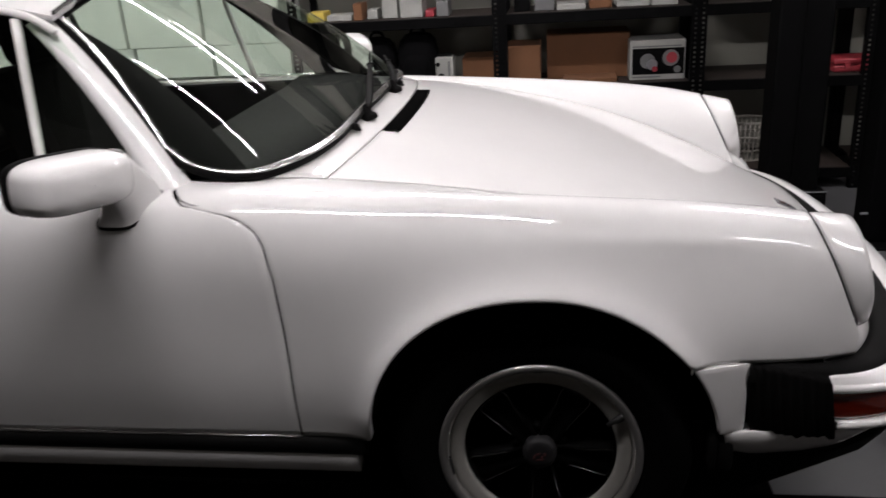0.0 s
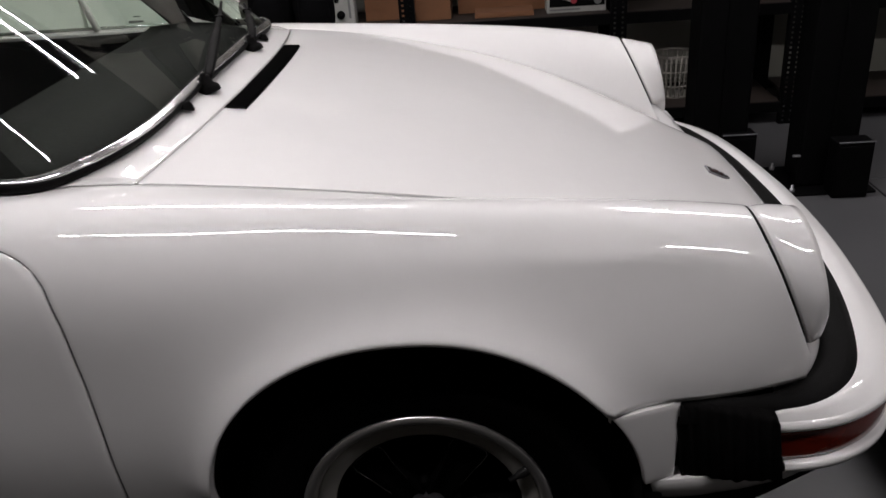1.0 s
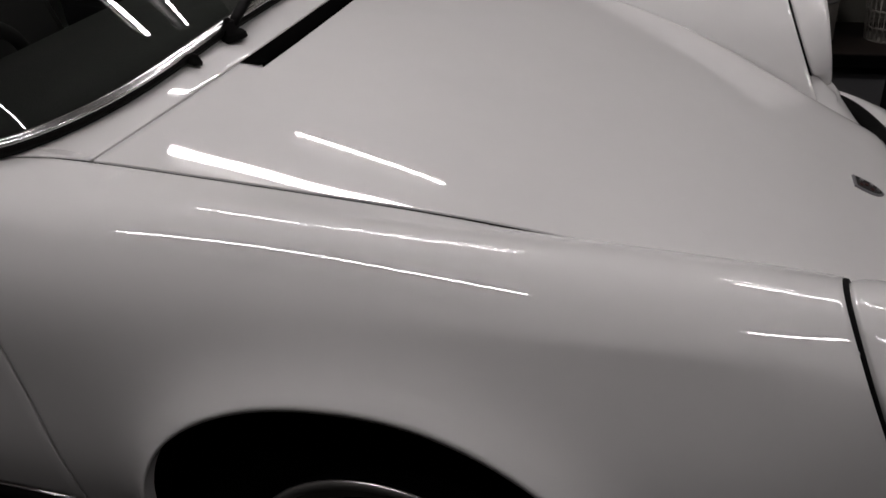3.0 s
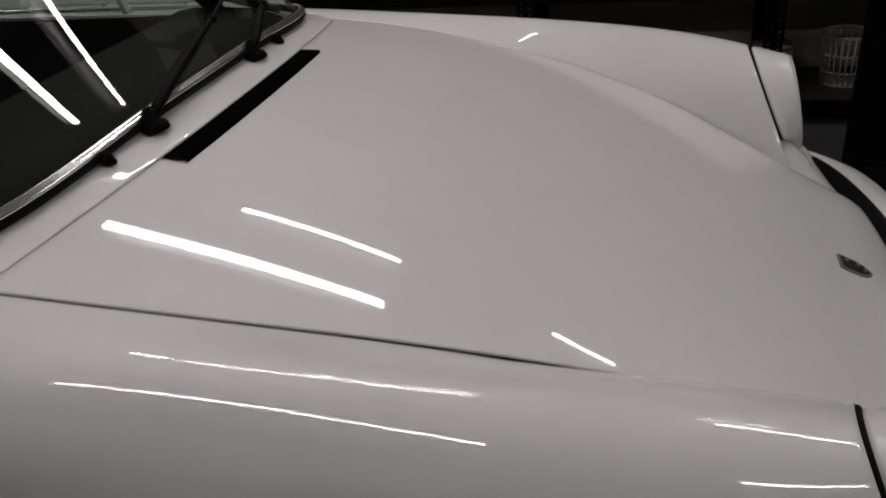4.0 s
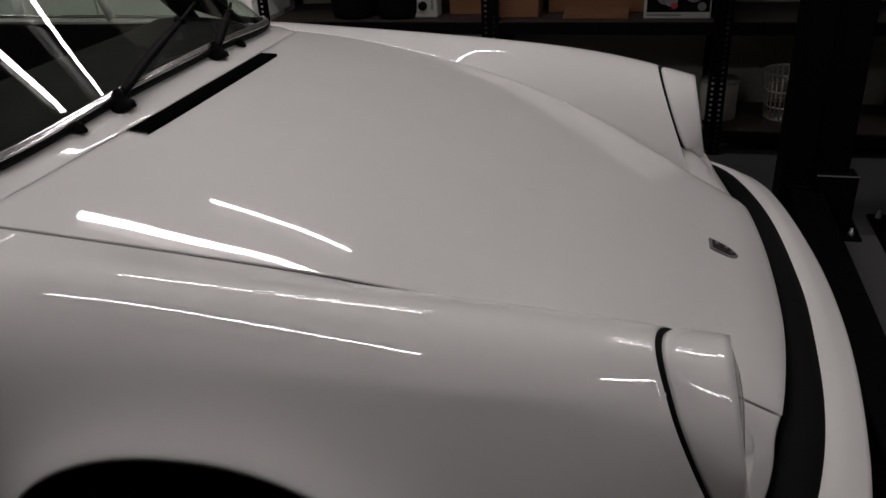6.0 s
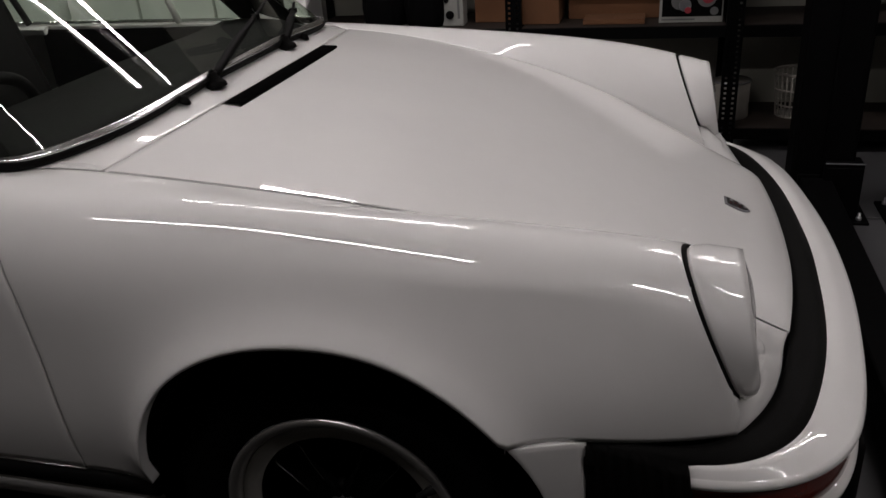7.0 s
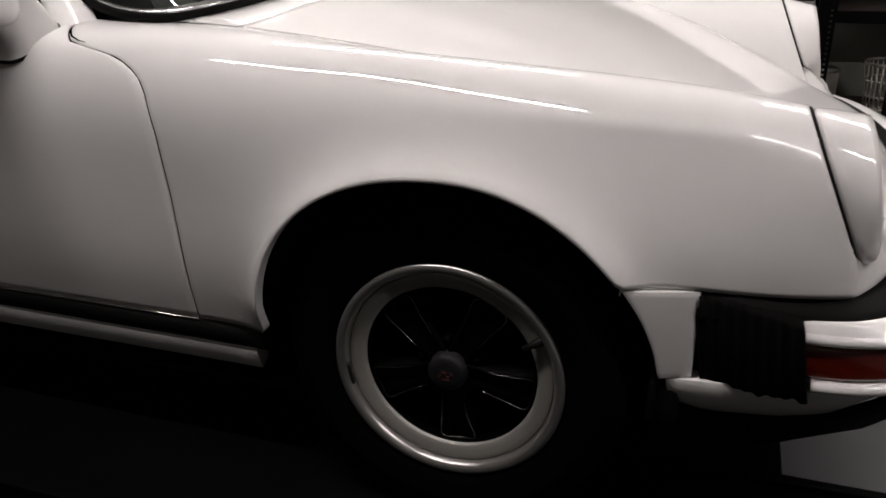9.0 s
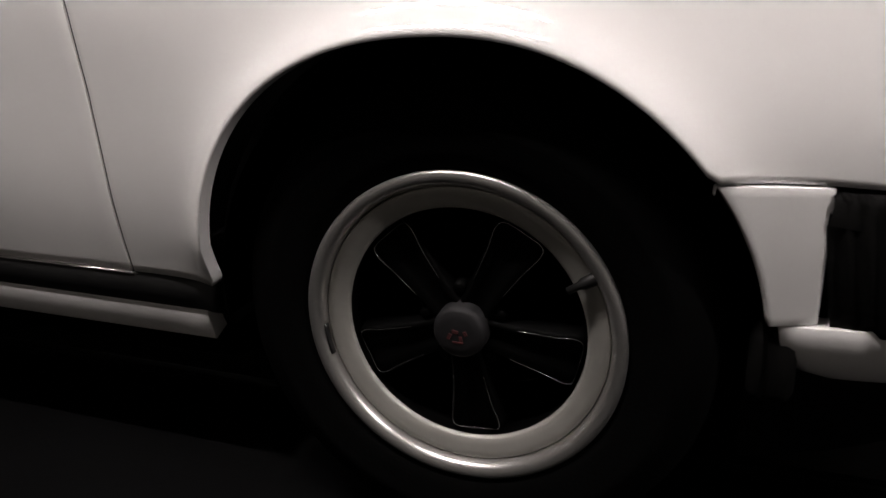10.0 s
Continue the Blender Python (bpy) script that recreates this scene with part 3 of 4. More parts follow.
def bumper_side(mirror):
    s = -1 if not mirror else 1
    y0, y1 = -side_point(.300, 1)[1], -side_point(.410, 1)[1]
    yy = lambda x: y0 + (y1 - y0) * (x - .300) / .110 - .003

    def arch_x(z):
        return AX + AR * max(0.0, 1 - (abs(z - AZ) / AH) ** 2.05) ** (1 / 2.05) + 0.002
    P = []
    for z0 in np.linspace(.527, .366, 16):
        row = []
        for u in np.linspace(0, 1, 14):
            x = arch_x(z0) + (.402 - arch_x(z0)) * u
            z = z0 + (zb_at(max(x, .285)) - .0035 - .527) * (z0 - .362) / .165
            row.append((x, -(yy(x) - 0.012 * ((.53 - z) / .17) ** 2), z))
        P.append(row)
    sheet("side_extension", P, PAINT, bumper, "", 0.010, "lrbt", mirror, flip=False)
    # valance behind and below the bellows
    P = []
    for t in np.linspace(0, 1, 20):
        row = []
        for u in np.linspace(0, 1, 10):
            x0 = .366 + .036 * u * u
            x = x0 + (.68 - x0) * t
            zt, zb = .3625, float(np.interp(t, [0, .1, .5, .8, 1], [.283, .277, .274, .285, .31]))
            yt = float(np.interp(x, [.34, .45, .6, .69], [.773, .763, .735, .700]))
            row.append((x, -(yt + .002 * math.sin(u * 3.14) - .05 * u * u), zt + (zb - zt) * u))
        P.append(row)
    sheet("valance", P, PAINT, bumper, "", 0.03, "lrbt", mirror, flip=True)
    P = []
    for t in np.linspace(0, 1, 20):
        x = .335 + .42 * t
        zt = float(np.interp(t, [0, .1, .2, .5, .8, 1], [.33, .30, .28, .275, .285, .30]))
        zl = float(np.interp(x, [.335, .45, .60, .76], [.13, .155, .205, .222]))
        yt = float(np.interp(x, [.34, .45, .6, .69, .76], [.735, .725, .70, .66, .60]))
        P.append([(x, -(yt - .06 * u), zt - (zt - zl) * u) for u in np.linspace(0, 1, 6)])
    sheet("air_dam", P, RUBBER, bumper, "black rubber spoiler lip", 0.02, "lrbt", mirror, flip=True)
    m = Matrix.Diagonal((1, -s, 1, 1))
    part("mud_flap", box_bm(.337, .388, -.768, -.690, .262, .350, .014), RUBBER, bumper, "black rubber flap behind the wheel arch", True, m)
    # bellows: a folded rubber box
    folds, P = 8, []
    for k in range(folds * 6 + 1):
        t = k / (folds * 6)
        d = .0018 * math.cos(k * math.pi / 3)
        y = .772 + .014 * t + d
        zt, zl = .521 - .029 * t + d * .4, .358 - .008 * t + d * 1.6 + .003 * math.sin(9 * t) + .0015 * math.sin(31 * t)
        row = [(0, .05, zt - .002), (0, .010, zt), (0, .003, zt - .003), (.003, 0, zt - .010), (.012, .003, (zt + zl) / 2), (.022, .010, zl + .012), (.024, .014, zl + .003), (.024, .022, zl), (.024, .07, zl)]
        P.append([(.391 + .157 * t + dx, -(y - dy), z) for dx, dy, z in row])
    P.insert(0, [(q[0] + .001, max(q[1] + .05, -.745), q[2]) for q in P[0]])
    P.append([(q[0] - .001, max(q[1] + .05, -.735), q[2]) for q in P[-1]])
    sheet("bellows", P, BELLOWS, bumper, "folded black rubber bellows", 0.06, "", mirror, flip=True)


for mir in (False, True):
    bumper_side(mir)


# ---- wheels ----
def wheel(x, y, side):
    """side: -1 faces the near side."""
    w = new("wheel")
    w.parent = car
    w.matrix_local = pose(x, y, 0.31, 90 if side < 0 else -90, 0, 0)
    tagged(w, "five-spoke forged alloy wheel with black spokes and bright rim")
    # local z points outwards; rim face at 0.09
    tw = 0.095
    prof = [(.190, -tw + .02), (.20, -tw), (.25, -tw - .012), (.292, -tw - .004), (.309, -tw + .018), (.312, -.05), (.3125, 0), (.312, .05), (.3085, tw - .020), (.300, tw - .006), (.288, tw + .004), (.270, tw + .011), (.262, tw + .0125), (.258, tw + .0115), (.235, tw + .010), (.216, tw + .004), (.208, tw - .002), (.196, tw - .008), (.190, tw - .03)]
    lathe("tyre", prof, TYRE, w, "black tyre", 96)
    for k in (-2, -1, 0, 1, 2):
        lathe("tread_groove", [(.3085, k * .03 - .003), (.3132, k * .03 - .0032), (.3132, k * .03 + .0032), (.3085, k * .03 + .003)], UNDER, w, "", 96)
    lip = [(.190, tw - .03), (.2045, tw - .008), (.2085, tw - .002), (.2088, tw + .003), (.2065, tw + .0058), (.2020, tw + .0066), (.1965, tw + .0058), (.1925, tw + .0035), (.1898, tw - .001), (.1886, tw - .004), (.1880, tw - .008), (.1872, tw - .013)]
    lathe("rim_lip", lip, RIM_LIP, w, "polished outer lip of the rim", 128)
    band = [(.1872, tw - .015), (.1860, tw - .0095), (.1845, tw - .0088), (.176, tw - .0098), (.168, tw - .0114), (.161, tw - .0135), (.1582, tw - .0158), (.1572, tw - .020)]
    lathe("rim", band, RIM_SILVER, w, "satin silver well of the rim", 128)
    lathe("rim_barrel", [(.1574, tw - .019), (.1568, tw - .03), (.154, tw - .06), (.150, -.06)], SPOKE_BLACK, w, "black inner barrel", 96)
    lathe("rim_back", [(.150, -.058), (.10, -.062), (.04, -.05), (.001, -.05)], UNDER, w, "", 48)
    for k in range(5):
        a0 = radians(72 * k - 13)
        L = []
        for r, hw, z in ((.030, .022, tw - .014), (.06, .0235, tw - .015), (.09, .027, tw - .017), (.12, .032, tw - .0195), (.140, .036, tw - .022), (.1475, .0355, tw - .0235), (.1505, .031, tw - .025)):
            L.append([(r, -hw - .004, z - .03), (r, -hw, z - .006), (r, -hw + .005, z), (r, -hw * .45, z - .005), (r, 0, z - .007), (r, hw * .45, z - .005), (r, hw - .005, z), (r, hw, z - .006), (r, hw + .004, z - .03)])
        L = np.array(L)
        c, s = math.cos(a0), math.sin(a0)
        turn = np.array([[c, s, 0], [-s, c, 0], [0, 0, 1]])
        spoke = obj("spoke", L.reshape(-1, 3) @ turn, grid_faces(L.shape[0], 9), SPOKE_BLACK, w, "black petal-shaped spoke")
        # bare metal line round the petal
        side = [(.068, .0205, tw - .0155), (.09, .0235, tw - .017), (.12, .0285, tw - .0195), (.140, .0320, tw - .022), (.1475, .0295, tw - .0235), (.1500, .0230, tw - .0248), (.1505, .010, tw - .0256)]
        path = [(r, -h, z + .0006) for r, h, z in side] + [(r, h, z + .0006) for r, h, z in side[::-1]]
        sweep("spoke_edge", curve_pts(path, 44) @ turn, circle_prof(.0009, 6), SPOKE_EDGE, w, "bare metal edge")
        a1 = a0 + radians(36)
        q = Matrix.Translation((.052 * math.cos(a1), .052 * math.sin(a1), tw - .036))
        lathe("wheel_nut", [(.001, .018), (.007, .018), (.0095, .014), (.0105, 0), (.0105, -.02)], SPOKE_BLACK, w, "", 6, q)
    lathe("hub_cap", [(.001, tw + .0045), (.020, tw + .0043), (.029, tw + .0030), (.0335, tw - .0005), (.0350, tw - .007), (.0355, tw - .03)], HUB_GREY, w, "dull grey centre cap with a worn red crest", 48)
    bm = bmesh.new()
    for u, v, p, q in ((-.011, -.004, .0022, .008), (-.003, .003, .004, .004), (.004, -.006, .0022, .007), (.010, .002, .0022, .006), (0, -.011, .007, .0018)):
        bmesh.ops.create_cube(bm, size=1, matrix=Matrix.Translation((u, v, tw + .0046)) @ Matrix.Rotation(u * 40, 4, "Z") @ Matrix.Diagonal((p * 2, q, .0014, 1)))
    part("crest", bm, WORN_RED, w, "worn red crest")
    q = Matrix.Rotation(radians(28), 4, "Z") @ Matrix.Translation((.1895, 0, tw - .006)) @ Matrix.Rotation(radians(-80), 4, "Y") @ Matrix.Scale(1.35, 4)
    lathe("valve", [(.001, .027), (.0035, .027), (.0038, .016), (.0058, .012), (.0062, 0), (.0062, -.004)], TRIM_BLACK, w, "small black rubber valve", 12, q)
    arc = np.array([(.1885 * math.cos(radians(v)), .1885 * math.sin(radians(v)), tw - .003) for v in np.linspace(-176, -163, 8)])
    sweep("balance_weight", arc, box_prof(.004, .009, .0015), TRIM_BLACK, w, "dark clip-on weight")
    return w


for wx in (0.0, -2.272):
    wheel(wx, -0.685, -1)
    wheel(wx, 0.685, 1)


# ---- wheel wells and underbody ----
def wheel_well(x, mirror):
    a = np.linspace(-0.12, math.pi + 0.12, 32)
    P = [[(x + .004 + r * math.cos(q), -y, AZ + r * math.sin(q)) for q in a] for r, y in ((AR - .004, .775), (AR + .02, .74), (AR + .03, .62), (AR + .02, .45), (.02, .44))]
    sheet("wheel_well", P, UNDER, car, "black undersealed wheel well", 0.005, "", mirror)


for mir in (False, True):
    wheel_well(0, mir)
    wheel_well(-2.272, mir)
box("floor_pan", (-2.9, .55, -.44, .44, .17, .24), UNDER, car, "black underbody", .02)
box("floor_pan", (-1.90, -.37, -.72, .72, .18, .25), UNDER, car, "black underbody", .02)


def sill(mirror):
    pr = [(0, .03), (.010, .03), (.022, .022), (.026, .003), (.022, -.023), (.010, -.032), (0, -.032)]
    x = np.linspace(-1.88, -.372, 30)
    sweep("sill_trim", np.stack([x, np.full(30, -.742), np.interp(x, [-1.88, -.372], [.316, .309])], 1), [(p, q) for p, q in pr], TRIM_BLACK, car, "black rubber sill trim", mirror=mirror)
    # bright bead added to draw the highlight along the door's lower edge
    bead = np.linspace(-1.88, -.507, 12)
    sweep("door_edge_glint", np.stack([bead, np.full(12, -.7655), np.full(12, .3315)], 1), circle_prof(.0018, 6), ALU_TRIM, car, "thin bright bead standing for the highlight on the door's bottom edge", mirror=mirror)
    P = [[(q - .018, -(.762 - .012 * u * u), .290 - .056 * u) for u in np.linspace(0, 1, 6)] for q in x]
    sheet("sill", P, PAINT, car, "white sill panel", .03, "lrbt", mirror, flip=True)


for mir in (False, True):
    sill(mir)


# ---- greenhouse ----
BELLY = spl([-.25, 0, .25, .475, .57, .638, .664], [.0015, 0, .0015, .008, .017, .019, 0])
G = np.array([[b + (t - b) * s + (np.array((0.012, 0, 0.012)) + np.array((.75, 0, .66)) * float(BELLY(abs(o[1])))) * 4 * s * (1 - s) for s in np.linspace(0, 1, 16)] for b, t, o in zip(WB, WT, W0)])
windscreen = obj("windscreen", G.reshape(-1, 3), grid_faces(G.shape[0], 16), GLASS, car, "clear windscreen reflecting the tube lights")
windscreen.visible_shadow = False
loop = np.concatenate([WB, G[-1, 1:], WT[::-1][1:], G[0, ::-1][1:-1]])
nrm = (0.62, 0, 0.78)
sweep("screen_seal", loop, [(-.011, .001), (-.0105, .005), (-.008, .0062), (.0105, .0062), (.0125, .005), (.0135, .001), (.0135, -.009), (-.011, -.009)], RUBBER, windscreen, "black rubber seal", nrm, True)
sweep("screen_trim", loop, [(-.007, .004), (-.0065, .008), (-.0045, .0098), (-.001, .0104), (.0005, .0092), (.002, .0104), (.0055, .0098), (.008, .008), (.009, .004)], ALU_TRIM, windscreen, "polished bright trim", nrm, True)


def pillar(mirror):
    n = 24
    t = np.linspace(0, 1, n)
    e = np.array([W0[0] + (WT[0] - W0[0]) * q + np.array((0.012, 0, 0.012)) * 4 * q * (1 - q) for q in np.linspace(0, 1, 16)])
    inn = np.stack([np.interp(np.linspace(0, 15, n), np.arange(16), e[:, i]) for i in range(3)], 1) + (-.006, -.013, -.003)
    off = np.array((-.060, -.030, -.012))[None] * (1 - .25 * t[:, None])
    P = np.stack([inn + (.012, .012, -.012), inn, inn + off * .3 + (0.003, -.008, .005), inn + off * .7 + (0, -.009, .003), inn + off, inn + off + (-.012, .02, -.004)], 1)
    sheet("windscreen_pillar", P, PAINT, car, "white windscreen pillar", .01, "", mirror, flip=True)
    front = G[int(np.argmin(np.abs(W0[:60, 1] + .640)))]
    front = np.stack([np.interp(np.linspace(0, 15, n), np.arange(16), front[:, i]) for i in range(3)], 1) + (-.010, .006, -.012)
    L = np.stack([front, inn * .5 + front * .5 + (-.004, .006, -.006), inn + (-.004, .026, -.018), inn + off * .45 + (0, .038, -.016), inn + off + (-.004, .030, -.008)], 1)
    sheet("pillar_lining", L, CABIN, car, "black pillar lining", .006, "lrbt", mirror)
    # side windows
    top = [(-.985, -.572, 1.172), (-1.03, -.560, 1.198), (-1.12, -.555, 1.222), (-1.30, -.551, 1.246), (-1.60, -.55, 1.235), (-2.0, -.57, 1.13), (-2.3, -.60, .97)]
    bot = [(-.74, -.676, .878), (-1.1, -.664, .882), (-1.55, -.662, .884), (-2.0, -.655, .88), (-2.3, -.64, .874)]
    T, B = curve_pts(top, 40), curve_pts(bot, 40)
    sg = np.array((1, 1, 1)) if not mirror else np.array((1, -1, 1))
    W = np.stack([B + (T - B) * s for s in np.linspace(0, 1, 6)], 1) * sg
    g = obj("side_window", W.reshape(-1, 3), grid_faces(40, 6), GLASS, car, "clear side window")
    g.visible_shadow = False
    sweep("window_trim", (B + (0, -.006, .002)), circle_prof(.007, 8), ALU_TRIM, g, "bright trim", mirror=mirror)
    sweep("drip_rail", (T + (0, -.008, .006)), circle_prof(.009, 8), PAINT, car, "white roof gutter", mirror=mirror)
    for p, q, mt in (((-1.03, -.662, .882), (-1.078, -.562, 1.205), WHITE_PLASTIC), ((-1.60, -.660, .884), (-1.66, -.552, 1.232), TRIM_BLACK)):
        sweep("window_bar", np.linspace(p, q, 6), circle_prof(.014, 10, .008), mt, g, "upright window bar", up=(1, 0, 0), mirror=mirror)
    return T


for mir in (False, True):
    RT = pillar(mir)
RC = curve_pts([(-.965, 0, 1.270), (-1.3, 0, 1.315), (-1.65, 0, 1.305), (-2.1, 0, 1.19), (-2.5, 0, 1.02), (-2.9, 0, .85)], 40)
RE = curve_pts([(-1.0, -.552, 1.198), (-1.28, -.548, 1.252), (-1.62, -.546, 1.242), (-2.0, -.566, 1.14), (-2.4, -.60, .96), (-2.9, -.62, .80)], 40)
R = []
for c, e in zip(RC, RE):
    R.append([(c[0] + (e[0] - c[0]) * k * k, e[1] * k, c[2] + (e[2] - c[2]) * abs(k) ** 2.6) for k in np.linspace(-1, 1, 25)])
sheet("roof", R, PAINT, car, "white roof and tail", .012, "lrbt", flip=True)
tail = [[(x, y, z) for y in np.linspace(-.62, .62, 12)] for x, z in ((-2.9, .845), (-3.1, .79), (-3.25, .70), (-3.33, .58), (-3.34, .42), (-3.25, .30))]
sheet("tail_panel", tail, PAINT, car, "white tail panel", .01, "")


# ---- cabin ----
dash = [(-.50, .84), (-.52, .885), (-.60, .905), (-.70, .912), (-.80, .905), (-.835, .885), (-.84, .80), (-.80, .70), (-.70, .62)]
P = [[(x - .05 * (abs(y) / .62) ** 3, y, z - .015 * (abs(y) / .62) ** 2) for x, z in dash] for y in np.linspace(-.62, .62, 24)]
sheet("dashboard", P, CABIN, car, "black vinyl dashboard", .01, "lr")
box("cabin_floor", (-1.9, -.55, -.62, .62, .25, .30), CABIN, car, "dark carpeted floor")
box("bulkhead", (-.60, -.56, -.62, .62, .25, .86), CABIN, car)
for sgn in (-1, 1):
    box("door_card", (-1.55, -.60, sgn * .66 - .012, sgn * .66 + .012, .32, .87), CABIN, car, "black door lining", .01)


def seat(y):
    s = new("seat")
    s.parent = car
    tagged(s, "black upholstered front seat with a head restraint")
    box("cushion", (-1.48, -1.02, y - .24, y + .24, .34, .52), CABIN, s, bevel=.05)
    box("backrest", (-.07, .07, y - .24, y + .24, 0, .58), CABIN, s, bevel=.05, m=Matrix.Translation((-1.50, 0, .46)) @ Matrix.Rotation(radians(-18), 4, "Y"))
    box("head_restraint", (-.05, .05, y - .14, y + .14, .56, .78), CABIN, s, bevel=.045, m=Matrix.Translation((-1.50, 0, .46)) @ Matrix.Rotation(radians(-14), 4, "Y"))


seat(-.36)
seat(.36)
box("rear_shelf", (-2.5, -1.75, -.58, .58, .74, .80), CABIN, car, "black rear shelf", .03)
sw = new("steering_wheel")
sw.parent = car
tagged(sw, "black steering wheel")
m = pose(-.93, -.36, .775, 0, -68, 0)
a = np.linspace(0, 2 * np.pi, 48, endpoint=False)
ringp = np.array([m @ Vector((.19 * math.cos(q), .19 * math.sin(q), 0)) for q in a])
sweep("wheel_rim", ringp, circle_prof(.014, 8), CABIN, sw, "", (0.37, 0.0, 0.93), True)
for q in (0, math.pi, -math.pi / 2):
    sweep("wheel_spoke", np.array([m @ Vector((r * math.cos(q + math.pi / 2), r * math.sin(q + math.pi / 2), -.01)) for r in (.03, .19)]), box_prof(.03, .008), CABIN, sw)
lathe("wheel_boss", [(.001, .02), (.05, .015), (.06, -.01), (.05, -.08)], CABIN, sw, "", 24, m)


# ---- fittings ----
vent = new("cowl_vent")
vent.parent = car
tagged(vent, "black slotted air intake at the rear of the hood")
vy = np.linspace(-.276, .276, 40)
V = np.stack([[(hood_rear(y) + .045 + dx, y, hood_z(hood_rear(y) + .02, y) + dz) for y in vy] for dx, dz in ((-.043, -.006), (-.042, .0035), (-.040, .004), (-.002, .0025), (0, .0005), (0, -.006))], 1)
obj("grille_frame", V.reshape(-1, 3), [q[::-1] for q in grid_faces(V.shape[0], V.shape[1])], UNDER, vent, "black plastic grille")

COWL_Z = .900


def washer_jet(y):
    j = lathe("washer_jet", [(.001, .013), (.004, .0125), (.007, .009), (.010, .003), (.0125, 0), (.0125, -.004)], WIPER_BLACK, car, "small black washer jet", 16, Matrix.Translation((-.432, y, COWL_Z + .002)) @ Matrix.Rotation(radians(18), 4, "Y") @ Matrix.Diagonal((1.15, .9, .85, 1)))


washer_jet(-.326)
washer_jet(.286)


def wiper(y, tip):
    """One tapered arm from its pivot on the cowl to the low-lying blade."""
    w = new("wiper")
    w.parent = car
    tagged(w, "black windscreen wiper lying against the glass")
    b = np.array((-.426, y, COWL_Z))
    lathe("pivot", [(.023, -.004), (.023, .004), (.020, .009), (.014, .013), (.012, .026), (.010, .030), (.001, .031)], WIPER_BLACK, w, "black rubber pivot boot", 24, Matrix.Translation(b) @ Matrix.Rotation(radians(-14), 4, "Y"))
    lathe("nut", [(.0075, .026), (.0075, .034), (.005, .036), (.001, .036)], WIPER_BLACK, w, "", 6, Matrix.Translation(b) @ Matrix.Rotation(radians(-14), 4, "Y"))
    u = np.array(tip) - b
    arm = curve_pts([b + (0, 0, .022), b + u * .2 + (0.004, 0, .026), b + u * .5 + (.004, 0, .018), b + u * .75 + (.003, 0, .008), b + u], 24)
    sc = np.interp(np.linspace(0, 1, 24), [0, .08, .3, .48, .52, .74, .78, 1], [1.05, 1.3, 1.35, 1.3, 1.0, .85, .6, .42])
    sweep("arm", arm, box_prof(.0155, .011, .003), WIPER_BLACK, w, scale=sc)
    part("clip", box_bm(-.010, .010, -.007, .007, -.006, .006, .002), WIPER_BLACK, w, "", m=Matrix.Translation(arm[17]))
    return w


def glass_at(y, s):
    """Point on the windscreen above the given place along its base."""
    k = int(np.argmin(np.abs(WB[:, 1] - y)))
    return WB[k] + (WT[k] - WB[k]) * s + np.array((0.012, 0, 0.012)) * 4 * s * (1 - s)


wiper(-.204, glass_at(.27, .17) + np.array((.016, 0, .020)))
wiper(.165, glass_at(.40, .12) + np.array((.016, 0, .020)))


